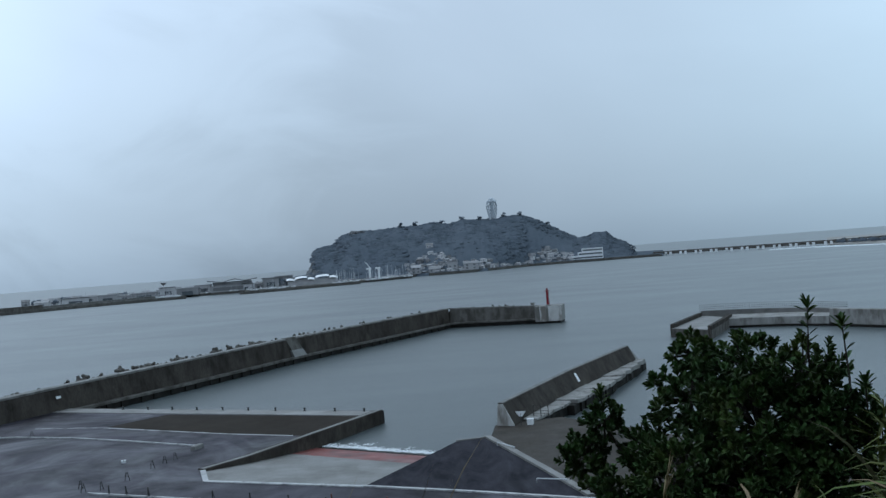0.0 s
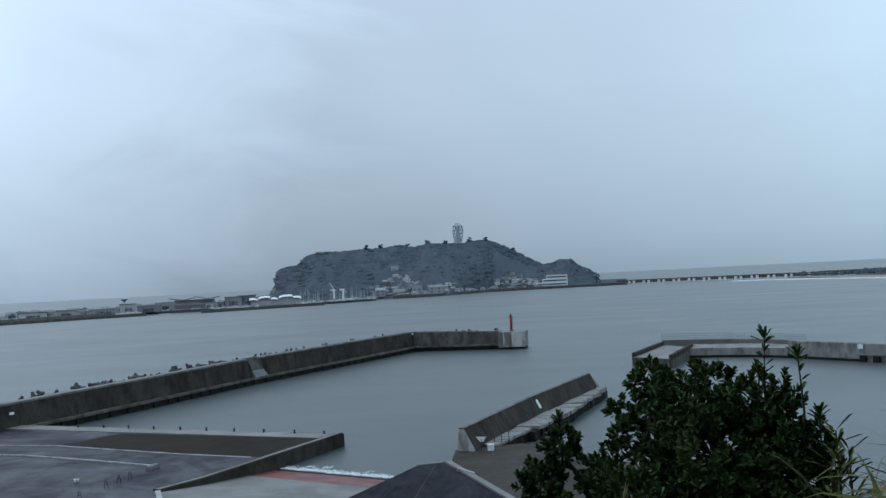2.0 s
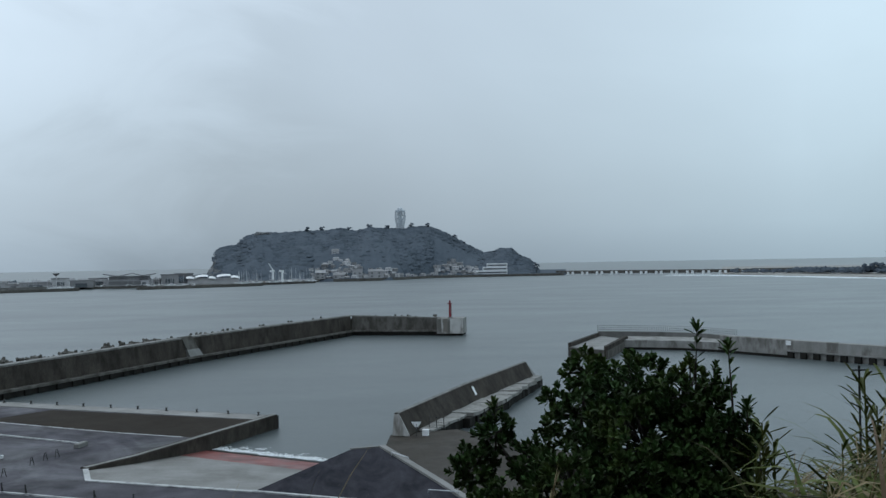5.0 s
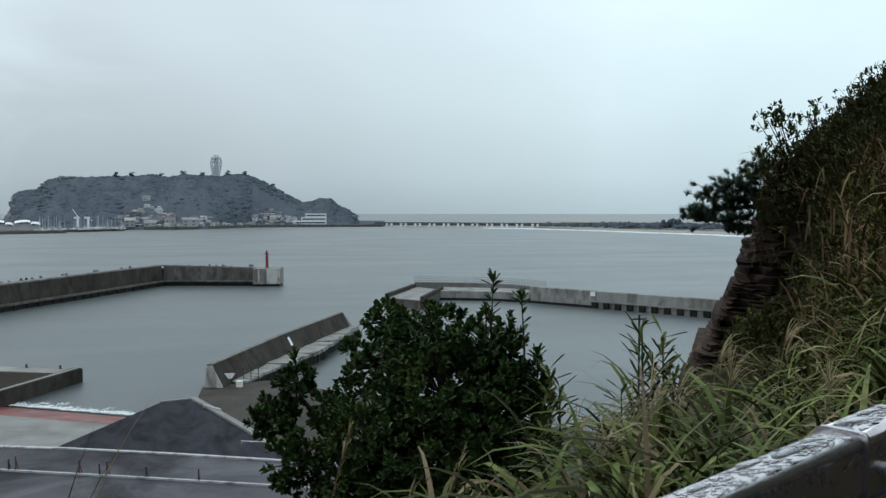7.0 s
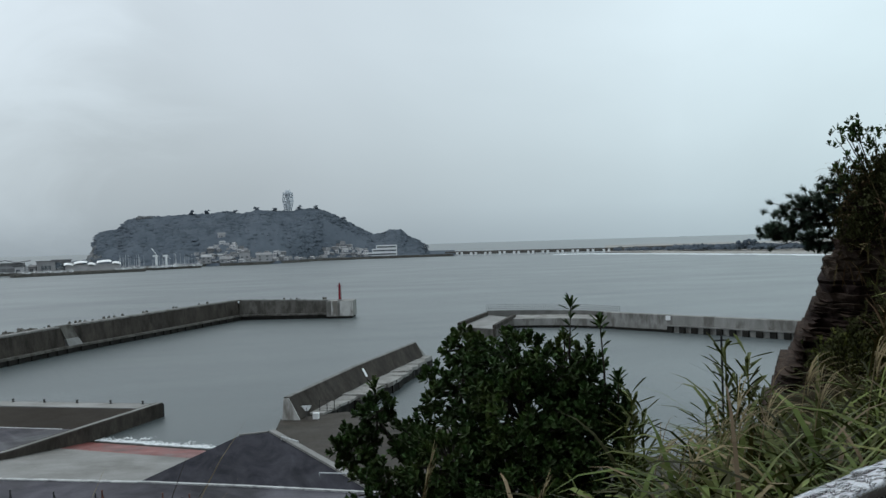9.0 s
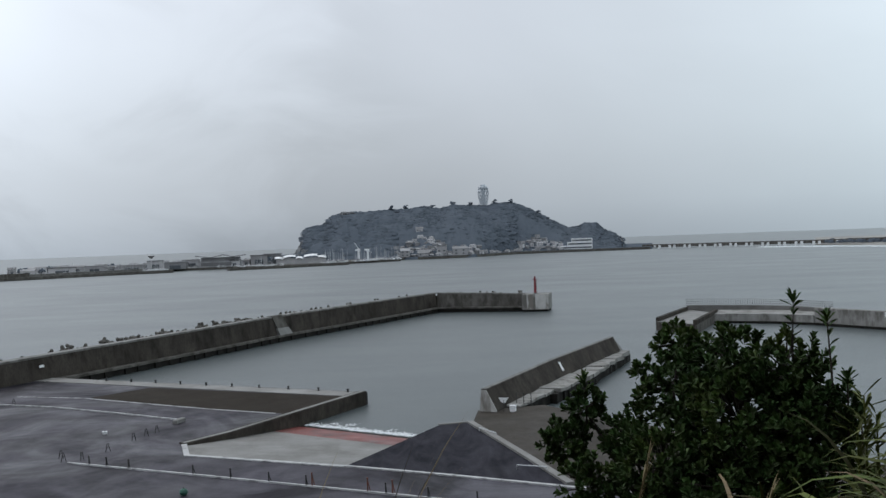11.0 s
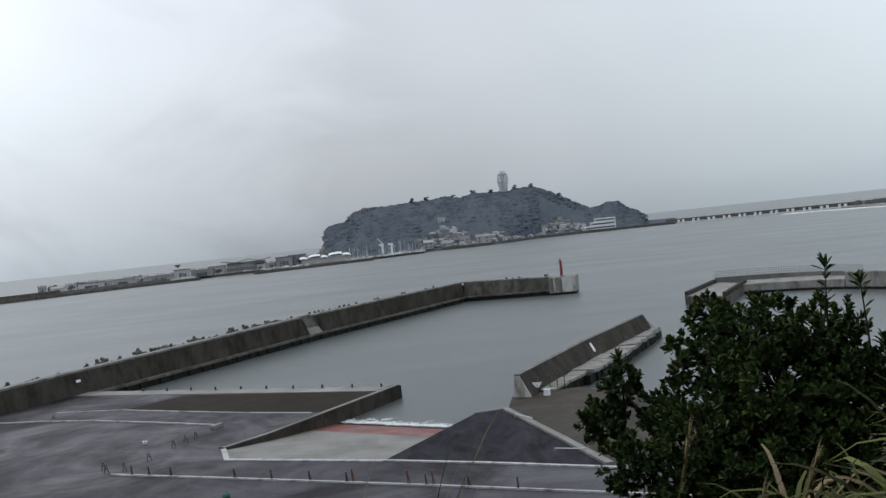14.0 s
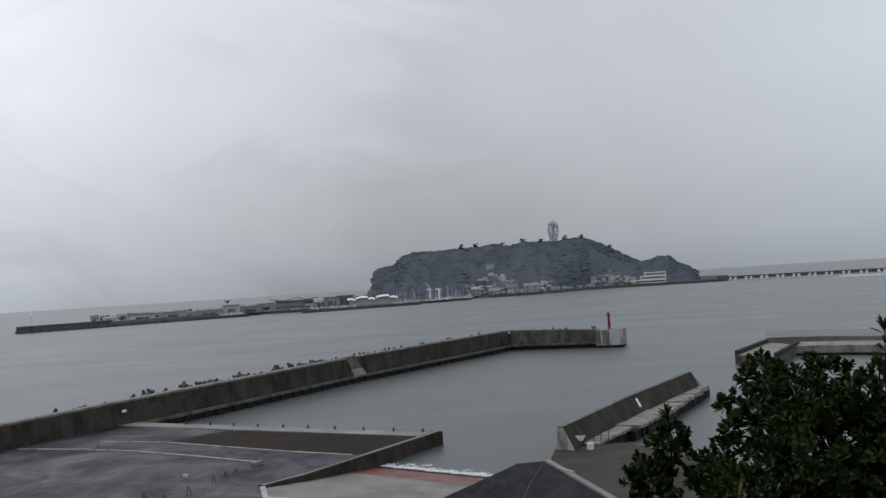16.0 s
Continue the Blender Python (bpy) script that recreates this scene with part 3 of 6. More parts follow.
tagged(part("yard_line", Geo().sweep([(-44.0, 99.6), (-36.1, 96.9), (-21.2, 87.5), (-14.5, 83.9)], [(0.09, 1.0), (0.09, 1.28), (-0.09, 1.28), (-0.09, 1.0)]).mesh("yard_line", M["white_line"])),
       "thin pale edge of the paved hard", "kerb", kind="structure")
tagged(part("curved_kerb", Geo().sweep([(-52.0, 97.2), (-43.7, 94.6), (-37.0, 91.6), (-29.5, 87.0), (-22.6, 82.4)], [(0.09, 1.0), (0.09, 1.35), (-0.09, 1.35), (-0.09, 1.0)]).mesh("curved_kerb", M["white_line"])),
       "low curved concrete kerb on the quay", "kerb", kind="structure")
tagged(part("kerb_end", Geo().box(-0.2, 0.25, -1.2, 0.2, 1.0, 1.6, 0.06, pose(-22.1, 81.6, 0, 0, 0, -16)).mesh("kerb_end", M["concrete_pale"])), "concrete end block of the curved kerb", "kerb", kind="structure")
tagged(part("yard_kerb", Geo().sweep([(-6.4, 62.8), (0.6, 59.2), (5.8, 56.3), (12.0, 52.8)], [(0.14, 1.0), (0.14, 1.35), (-0.14, 1.35), (-0.14, 1.0)]).mesh("yard_kerb", M["white_line"])),
       "pale kerb between road and asphalt yard", "kerb", kind="structure")
FENCE = [(-26.2, 66.9), (-16.2, 62.0), (-2.8, 55.2), (2.4, 52.5), (12.0, 47.4)]
tagged(part("fence_kerb", Geo().sweep(FENCE, [(0.085, 1.0), (0.085, 1.36), (-0.085, 1.36), (-0.085, 1.0)]).mesh("fence_kerb", M["white_line"])), "thin white kerb along the quay road", "kerb", kind="structure")
tagged(part("yard_coping", Geo().sweep([(2.4, 76.3), (5.8, 63.3), (7.6, 56.0)], [(0.25, -1), (0.25, 1.42), (-0.25, 1.42), (-0.25, -1)]).mesh("yard_coping", M["concrete_pale"])),
       "broken white concrete coping of the yard", "coping", kind="structure")
tagged(part("yard_coping", Geo().sweep([(-0.1, 75.75), (2.4, 76.3)], [(0.15, -1), (0.15, 1.36), (-0.15, 1.36), (-0.15, -1)]).mesh("yard_coping", M["concrete_pale"])),
       "white concrete edge of the yard by the water", "coping", kind="structure")
lower_yard = [(2.5, 76.2), (7.7, 56.0), (40.0, 40.0), (36.0, 51.0), (22.0, 65.0), (14.2, 77.6), (9.4, 84.9), (3.4, 83.4)]
tagged(part("lower_yard", Geo().slab(lower_yard, -2, 0.92).mesh("lower_yard", M["yard"])), "stained wet concrete landing beside the inner pier", "yard", kind="structure")

# ---------------------------------------------------------------- inner pier
inner_pier = thing("inner_pier", "dark concrete inner pier with a thick parapet and a crumbling ledge", "pier")
PP = [(5.0, 82.4, -0.2), (13.2, 99.5, 0.0), (22.9, 118.0, 0.1)]
part("parapet", Geo().sweep(PP, [(0.0, 0.2), (0.0, 1.2), (-0.95, 3.0), (-1.0, 3.06), (-1.35, 3.06), (-1.42, 3.0), (-1.6, -2.0), (0.0, -2.0)]).mesh("pier_parapet", M["concrete_dark"]), inner_pier)
part("parapet_top", Geo().sweep(PP, [(-0.97, 3.02), (-0.97, 3.09), (-1.4, 3.09), (-1.4, 3.02)]).mesh("pier_top", M["concrete"]), inner_pier, "paler worn parapet top")
part("end_slope", Geo().add([(22.92, 118.05, 1.2), (22.05, 118.5, 3.1), (21.65, 118.7, 3.1), (21.45, 118.8, -1), (22.92, 118.05, -1), (23.7, 119.9, 1.0), (22.2, 120.7, 1.0), (23.7, 119.9, -1), (22.2, 120.7, -1)],
     [(0, 5, 6, 2, 1), (4, 7, 5, 0), (3, 2, 6, 8), (7, 8, 6, 5)]).mesh("pier_slope", M["concrete_pale"]), inner_pier, "pale sloping end of the parapet")
part("end_block", Geo().sweep([(4.93, 82.26, -0.2), (4.99, 82.38, -0.2)], [(0.04, 0.5), (0.04, 1.2), (-0.92, 2.98), (-1.38, 2.98), (-1.62, 0.5)]).mesh("pier_end", M["concrete_white"]), inner_pier, "pale chipped end face of the parapet")
rng2 = random.Random(3)
s, P0, D0 = 2.4, Vector((5.0, 82.4)), Vector((0.450, 0.893))
N0 = Vector((D0.y, -D0.x))


def ledge_w(s):
    return lerp_table([(0, 1.25), (8.5, 1.4), (9.5, 2.0), (22, 2.15), (25, 1.6), (34, 1.2), (40, 0.8)], s)


def pier_quad(g, s0, s1, o0, o1, z0, z1, jit):
    """A worn block between two stretches and two offsets of the pier, its outer corners knocked about."""
    pts = []
    for s_, o in ((s0, o0), (s0, o1), ((s0 + s1) / 2, o1), (s1, o1), (s1, o0)):
        o += rng2.uniform(-jit, jit) if o == o1 else 0.0
        q = P0 + D0 * s_ + N0 * o
        pts.append((q.x, q.y))
    top = [(x, y, z1 + rng2.uniform(-0.05, 0.05)) for x, y in pts]
    return g.add([(x, y, z0) for x, y in pts] + top, [(4, 3, 2, 1, 0), (5, 6, 7, 8, 9)] + [(k, (k + 1) % 5, 5 + (k + 1) % 5, 5 + k) for k in range(5)])


while s < 39.6:
    l = rng2.uniform(1.8, 3.6)
    part("ledge_slab", pier_quad(Geo(), s, min(s + l - 0.05, 40.2), -0.4, ledge_w(s), 0.94, 1.12 + 0.008 * s + rng2.uniform(-0.05, 0.05), 0.28).mesh("pier_ledge", M["streaked_pale"]), inner_pier, "pale broken concrete ledge slab")
    s += l
s = 2.4
while s < 40.0:
    l = rng2.uniform(0.9, 2.4)
    part("footing_block", pier_quad(Geo(), s, s + l - rng2.uniform(0.0, 0.12), 0.3, ledge_w(s) - 0.04, -1.5, 0.93, 0.12).mesh("pier_block", M["concrete_wet"]), inner_pier, "dark wet broken footing block")
    s += l
part("marker_plate", Geo().box(-0.02, 0.03, -0.27, 0.27, -0.5, 0.5).mesh("marker_plate", M["white"]), inner_pier, "white rectangular marker plate").matrix_basis = pose(13.05, 100.35, 2.2, 0, -27.8, -27)

# ---------------------------------------------------------------- far pier with railing
far_pier = thing("far_pier", "grey concrete fishing pier with a curved head and a sea wall", "pier")
FRONT = [(47.4, 163.2), (52.0, 161.4), (57.0, 158.6), (61.4, 153.9), (67.9, 142.5), (79.0, 122.8), (90.0, 103.2)]
part("head_deck", Geo().sweep(FRONT[:4], [(0.0, -2), (0.0, 1.62), (-8.5, 1.62), (-8.5, -2)]).mesh("fp_deck", M["streaked_pale"]), far_pier)
part("head_foot", Geo().sweep(FRONT[:5], [(0.06, -2), (0.06, 0.4), (-0.5, 0.4), (-0.5, -2)]).mesh("fp_foot", M["concrete_wet"]), far_pier, "dark tide line")
part("sea_wall", Geo().sweep(FRONT[3:], [(-0.25, -2), (-0.25, 2.75), (-0.33, 2.82), (-1.4, 2.82), (-1.5, 2.75), (-1.5, -2)]).mesh("fp_wall", M["streaked_pale"]), far_pier)
part("outer_wall", Geo().sweep([(46.4, 175.0), (50.5, 173.6), (57.0, 170.0), (62.5, 164.6), (65.8, 156.0)], [(0.0, -2), (0.0, 2.35), (-0.9, 2.35), (-0.9, -2)]).mesh("fp_outer", M["concrete_pale"]), far_pier)
deck_front = part("deck_front", Geo().sweep(FRONT[4:], [(0.14, 1.0), (0.14, 1.2), (-0.3, 1.2), (-0.3, 1.0)]).mesh("fp_deck_front", M["concrete_pale"]), far_pier, "narrow pale deck on short piles")
s = 0.6
while s < 45:
    p, d = along(FRONT[4:], s)
    n = Vector((d.y, -d.x))
    m4 = Matrix(((n.x, d.x, 0, p.x), (n.y, d.y, 0, p.y), (0, 0, 1, 0), (0, 0, 0, 1)))
    part("pile", Geo().box(-0.2, 0.22, -0.5, 0.5, -2, 1.02, m=m4).mesh("pile", M["concrete_wet"]), deck_front)
    s += 2.25
part("arm_deck", Geo().slab([(36.0, 155.0), (40.6, 147.5), (49.6, 166.5), (47.0, 176.0)], -2, 1.40).mesh("fp_arm", M["stained_wall"]), far_pier, "grey concrete arm of the pier")
part("arm_deck", Geo().slab([(36.2, 155.0), (40.6, 147.8), (49.5, 166.5), (47.0, 175.6)], 1.39, 1.46).mesh("fp_arm_top", M["concrete_pale"]), far_pier, "pale deck of the arm")
part("arm_wall", Geo().sweep([(36.3, 155.2), (46.2, 174.6)], [(0.3, 1.0), (0.3, 2.1), (-0.3, 2.1), (-0.3, -2)]).mesh("fp_armwall", M["concrete_dark"]), far_pier, "dark low wall along the arm")
part("arm_wall", Geo().sweep([(40.4, 147.8), (49.4, 166.9)], [(0.3, -2), (0.3, 2.1), (-0.3, 2.1), (-0.3, 1.0)]).mesh("fp_armwall2", M["concrete_dark"]), far_pier, "dark low wall along the arm")
part("sign", Geo().box(-0.06, 0.0, -0.45, 0.45, 0, 0.7).mesh("fp_sign", M["white"]), far_pier, "small white notice on the wall").matrix_basis = pose(67.95, 142.2, 2.0, 0, 0, 29)
railing = thing("railing", "grey metal railing along the pier head", "railing")
RP = [(46.2, 174.6), (50.3, 173.2), (56.8, 169.6), (62.2, 164.2), (65.5, 155.8)]
L_rail = sum((Vector(b) - Vector(a)).length for a, b in zip(RP, RP[1:]))
for zz in (2.75, 3.1, 3.5):
    part("rail", Geo().tube([(x, y, zz) for x, y in RP], 0.04, 5).mesh("rail", M["rail_grey"]), railing)
s = 0.0
while s < L_rail:
    p, d = along(RP, s)
    part("post", Geo().tube([(p.x, p.y, 2.3), (p.x, p.y, 3.52)], 0.045, 4).mesh("post", M["rail_grey"]), railing)
    s += 0.42

# ---------------------------------------------------------------- island
RIDGE = [(-8.15, -0.60), (-7.95, 0.35), (-7.65, 1.02), (-7.4, 1.2), (-6.5, 1.32), (-6.0, 1.82), (-5.2, 2.05), (-4.2, 2.02), (-2.5, 2.1), (-1.3, 2.12), (-0.4, 2.24), (0.5, 2.04), (1.3, 2.28), (2.5, 2.18),
         (3.3, 2.16), (4.0, 2.3), (4.9, 2.24), (5.5, 2.0), (6.6, 1.42), (7.4, 0.96), (8.05, 0.62), (8.7, 0.68), (9.2, 0.86), (9.7, 0.86), (10.15, 0.42), (10.8, 0.2), (11.2, -0.45), (11.7, -0.78), (13.0, -0.92)]
SHORE = [(-9.0, 860), (-4.0, 850), (0.0, 830), (2.5, 850), (5.0, 930), (9.0, 950), (13.0, 960)]
R_RIDGE = 1100.0


def island_z(az, r):
    top = EYE + R_RIDGE * math.tan(radians(lerp_table(RIDGE, az))) - 2.9
    sh = lerp_table(SHORE, az) + 18
    if r < sh:
        return 2.5
    if r < R_RIDGE:
        u = (r - sh) / (R_RIDGE - sh)
        return 2.5 + max(0.0, top - 2.5) * (u ** 0.75 * (1.12 - 0.12 * u))
    return max(-3.0, 2.5 + (top - 2.5) * (1 - ((r - R_RIDGE) / 260.0) ** 2))


g = Geo()
NA, NR = 430, 84
for i in range(NA + 1):
    az = -8.3 + (13.0 + 8.3) * i / NA
    for j in range(NR + 1):
        r = lerp_table(SHORE, az) + (1350 - lerp_table(SHORE, az)) * j / NR
        z = island_z(az, r) if j else -3.0
        if 3 < j < NR and z > 3.5:
            z += (1.8 * noise.noise((az * 1.6, r * 0.02, 0)) + 0.8 * noise.noise((az * 5.0, r * 0.08, 5.0))) * min(1.0, (z - 3) / 12)
        g.v.append(tuple(polar(az, r, z)))
for i in range(NA):
    for j in range(NR):
        a = i * (NR + 1) + j
        g.f.append((a, a + 1, a + NR + 2, a + NR + 1))
island = tagged(part("island", g.mesh("island", M["haze_blue_woods"], True)), "steep wooded island, rain haze put into its blue-grey colour", "island", kind="structure")
cl = Geo()
for v0, v1 in (((-8.28, 850), (-8.2, 1100)), ((-8.2, 1100), (-7.6, 1350))):
    a, b = polar(*v0), polar(*v1)
    cl.add([(a.x, a.y, -3), (b.x, b.y, -3), (b.x, b.y, island_z(-8.1, v1[1])), (a.x, a.y, 3)], [(0, 1, 2, 3)])
tagged(part("island_cliff", cl.mesh("island_cliff", M["island_rock"])), "bare rock cliff at the end of the island", "cliff", kind="structure")


def clump(g, c, rx, rz, rnd, rings=4, seg=7, fall=0.62):
    """A lumpy crown with an uneven outline."""
    n0, off = len(g.v), rnd.uniform(0, 50)
    for i in range(rings):
        th = math.pi * fall * (i + 0.35) / (rings - 0.3)
        for k in range(seg):
            ph = 2 * math.pi * (k + 0.5 * (i % 2)) / seg
            q = 1 + 0.55 * noise.noise((off + math.cos(ph) * 1.3, math.sin(ph) * 1.3, th * 1.6))
            g.v.append((c[0] + rx * q * math.sin(th) * math.cos(ph), c[1] + rx * q * math.sin(th) * math.sin(ph), c[2] + rz * q * math.cos(th)))
    g.f.append(tuple(n0 + k for k in range(seg)))
    for i in range(rings - 1):
        a, b = n0 + i * seg, n0 + (i + 1) * seg
        g.f += [(a + k, b + k, b + (k + 1) % seg, a + (k + 1) % seg) for k in range(seg)]


rnd = random.Random(11)
g = Geo()
for i in range(4600):
    az = rnd.uniform(-7.85, 11.5)
    sh = lerp_table(SHORE, az)
    r = sh + 22 + (1150 - sh - 22) * rnd.random() ** 0.9
    z = island_z(az, r)
    town = (-2.3 < az < 2.8 or 5 < az < 8) and r < sh + 110
    if z < 2.6 or (town and rnd.random() < 0.72) or (7.4 < az < 9.8 and r < sh + 40):
        continue
    sz = rnd.uniform(2.4, 5.0) * (0.55 if town else 1.0) * (0.6 if rnd.random() < 0.3 else 1.0)
    p = polar(az, r, z - sz * 0.20)
    clump(g, p, sz, sz * rnd.uniform(0.30, 0.46), rnd, 4, 8, 0.5)
    tilt = min(1.6, max(-0.8, (island_z(az, r + 5) - island_z(az, r - 5)) / 10))
    for k in range(len(g.v) - 32, len(g.v)):
        x, y, zz = g.v[k]
        g.v[k] = (x, y, zz + tilt * (math.hypot(x, y) - r))
tagged(part("island_trees", g.mesh("island_trees", M["haze_blue_woods"], True)), "dense dark evergreen woods covering the island", "woods", kind="stuff")

# pale bare patch near the summit, low rock foot at the steep end
g = Geo()
for i in range(16):
    az = -5.15 + rnd.gauss(0, 0.20)
    clump(g, polar(az, 1078 + rnd.uniform(-6, 2), island_z(az, 1078) + rnd.uniform(-1.0, 1.6)), rnd.uniform(1.6, 3.4), rnd.uniform(1.2, 2.4), rnd)
for i in range(60):
    az = rnd.uniform(-8.2, -7.7)
    r = rnd.uniform(900, 1090)
    clump(g, polar(az, r, rnd.uniform(0.0, 0.8) * max(2.0, island_z(az, r))), rnd.uniform(3, 6), rnd.uniform(3, 7), rnd)
tagged(part("bare_rock", g.mesh("bare_rock", M["island_rock"])), "pale bare rock showing among the island's woods", "rock", kind="structure")

# single taller trees on the ridge
for az, h in ((-2.45, 11.0), (-1.55, 10.5), (0.0, 8.0), (1.25, 9), (2.3, 9), (3.75, 12.0), (4.75, 10.0), (11.25, 15.0), (6.3, 7)):
    r = R_RIDGE if az < 10 else 985
    z = island_z(az, r)
    tr = thing("pine_tree", "lone dark pine standing above the island's woods", "tree", "pines on the ridge", at=tuple(polar(az, r, z - 1 - 0.28 * h * (az < 10))))
    part("trunk", Geo().tube([(0, 0, 0), (0.2, 0, h * 0.5), (0.1, 0.2, h * 0.7)], [0.35, 0.28, 0.1], 6).mesh("trunk", M["bark"]), tr)
    gg = Geo()
    h *= 0.8
    for k in range(9):
        clump(gg, (rnd.uniform(-2.2, 2.2), rnd.uniform(-2, 2), h * (0.35 + 0.07 * k)), rnd.uniform(1.2, 2.4), rnd.uniform(0.7, 1.3), rnd)
    part("crown", gg.mesh("crown", M["haze_blue_woods"]), tr)

# lookout tower: a lattice drum that widens upwards, round a core
tower_at = polar(3.12, R_RIDGE - 2, 0)
tz = island_z(3.12, R_RIDGE) - 2
t_h = EYE + R_RIDGE * math.tan(radians(3.30)) - tz
tower = thing("lookout_tower", "tall pale lattice lookout tower on the island's summit", "tower", at=(tower_at.x, tower_at.y, tz))


def drum_r(u):
    return 3.9 + 2.2 * math.sin(min(1.0, u / 0.7) * math.pi / 2) ** 2 - (0.8 * max(0, u - 0.8) / 0.2)


part("core", Geo().tube([(0, 0, 0), (0, 0, t_h * 0.9)], [2.4, 2.4], 10).mesh("tower_core", M["tower_paint"]), tower)
for k in range(14):
    for sgn in (1, -1):
        pts = [(drum_r(u) * math.cos(2 * math.pi * k / 14 + sgn * u * 1.3), drum_r(u) * math.sin(2 * math.pi * k / 14 + sgn * u * 1.3), t_h * 0.84 * u) for u in (i / 8 for i in range(9))]
        part("lattice_bar", Geo().tube(pts, 0.26, 4).mesh("lattice_bar", M["tower_paint"]), tower)
for u in (0.2, 0.4, 0.6, 0.8):
    part("ring", Geo().tube([(drum_r(u) * math.cos(a), drum_r(u) * math.sin(a), t_h * 0.84 * u) for a in (2 * math.pi * i / 20 for i in range(21))], 0.2, 4, False).mesh("ring", M["tower_paint"]), tower)
part("gallery", Geo().tube([(0, 0, t_h * 0.80), (0, 0, t_h * 0.815), (0, 0, t_h * 0.87), (0, 0, t_h * 0.88)], [5.2, 5.6, 5.6, 4.8], 20).mesh("tower_gallery", M["tower_paint"]), tower, "grey viewing gallery")
part("lantern", Geo().tube([(0, 0, t_h * 0.88), (0, 0, t_h * 0.96), (0, 0, t_h)], [3.4, 3.0, 0.6], 14).mesh("tower_lantern", M["tower_paint"]), tower)


# ---------------------------------------------------------------- houses below the woods
def house_proto(w, d, h, roof_h, flat=False):
    ob = thing("house", "small pale house in the island's harbour town", "house", "harbour town houses")
    wall = part("wall", Geo().box(-w / 2, w / 2, -d / 2, d / 2, 0, h).mesh("house_walls", M["house_wall"]), ob)
    if flat:
        part("roof", Geo().box(-w / 2 - 0.2, w / 2 + 0.2, -d / 2 - 0.2, d / 2 + 0.2, h, h + 0.6).mesh("house_roof", M["house_roof"]), ob)
    else:
        e = 0.5
        vs = [(-w / 2 - e, -d / 2 - e, h), (w / 2 + e, -d / 2 - e, h), (w / 2 + e, d / 2 + e, h), (-w / 2 - e, d / 2 + e, h), (-w / 2 - e, 0, h + roof_h), (w / 2 + e, 0, h + roof_h)]
        part("roof", Geo().add(vs, [(0, 1, 5, 4), (2, 3, 4, 5), (0, 4, 3), (1, 2, 5), (3, 2, 1, 0)]).mesh("house_roof", M["house_roof"]), ob)
    for zz in (1.2, 4.0) if h > 5 else (1.2,):
        for xx in (-w * 0.27, w * 0.23):
            part("window", Geo().box(xx - 0.8, xx + 0.8, -d / 2 - 0.08, -d / 2 + 0.02, zz, zz + 1.2).mesh("window", M["window_dark"]), wall)
    return ob


protos = [(8, 7, 5.6, 2.4, False), (10, 8, 3.4, 2.2, False), (9, 9, 8.5, 0, True), (13, 8, 6, 2.0, False)]
made = []
rnd = random.Random(5)
spots = []
for i in range(1000):
    az = rnd.choice((rnd.uniform(-2.3, 2.7), rnd.uniform(-2.3, 2.7), rnd.uniform(-2.3, 2.7), rnd.uniform(5.0, 7.7), rnd.uniform(2.7, 5.0)))
    r = lerp_table(SHORE, az) + rnd.uniform(10, 110 if az < 3 else 45)
    zlim = 8.5 + 11.0 * math.exp(-((az + 0.6) / 1.0) ** 2) + 6 * math.exp(-((az - 6.3) / 0.8) ** 2) - (5 if 2.7 < az < 5 else 0)
    p = polar(az, r, island_z(az, r) - 0.6)
    if p.z > zlim or any((p - q).length < 4.3 for q in spots) or noise.noise((az * 1.9, r * 0.03, 2.0)) < -0.3:
        continue
    spots.append(p)
    k = rnd.randrange(4)
    sc = rnd.uniform(0.28, 0.50)
    m = pose(p.x, p.y, p.z, 0, 0, -az + rnd.uniform(-50, 50)) @ Matrix.Diagonal((sc, sc, sc * rnd.uniform(0.8, 1.1), 1))
    while len(made) <= k:
        q = house_proto(*protos[len(made)])
        q.matrix_basis = pose(*polar(-1.7 + len(made) * 1.1, 846 + 2 * len(made), 2.2))
        made.append(q)
    copy_thing(made[k], m)

hotel = thing("hotel", "white five-storey building with long dark window bands by the shore", "building", at=tuple(polar(8.75, 966, 2.4)), turn=-8.6)
for k, (x0, x1) in enumerate(((-19, 13), (-12, 13), (-8, 13))):
    storey = part("storey", Geo().box(x0, x1, -5, 6, 3.6 * k, 3.6 * k + 3.6).mesh("storey", M["white"]), hotel)
    part("window_band", Geo().box(x0 + 1, x1 - 1, -5.15, -4.95, 3.6 * k + 1.0, 3.6 * k + 2.4).mesh("window_band", M["window_dark"]), storey)
annex = thing("annex", "low pale building beside the white hotel", "building", at=tuple(polar(6.6, 962, 2.4)), turn=-6)
part("storey", Geo().box(-13, 11, -4, 5, 0, 4.2).mesh("annex_wall", M["house_wall"]), annex)
part("window_band", Geo().box(-12, 10, -4.15, -3.95, 1.4, 2.8).mesh("annex_band", M["window_dark"]), annex)
villa = thing("villa", "white house with a dark gabled roof above the town", "house", at=tuple(polar(-0.8, 925, island_z(-0.8, 925) - 1)), turn=0)
villa.scale = (0.62, 0.62, 0.62)
part("wall", Geo().box(-5.5, 5.5, -4, 4, 0, 6.5).mesh("villa_walls", M["house_wall"]), villa)
part("roof", Geo().add([(-6.2, -4.6, 6.5), (6.2, -4.6, 6.5), (6.2, 4.6, 6.5), (-6.2, 4.6, 6.5), (-6.2, 0, 9.2), (6.2, 0, 9.2)], [(0, 1, 5, 4), (2, 3, 4, 5), (0, 4, 3), (1, 2, 5), (3, 2, 1, 0)]).mesh("villa_roof", M["house_roof"]), villa)
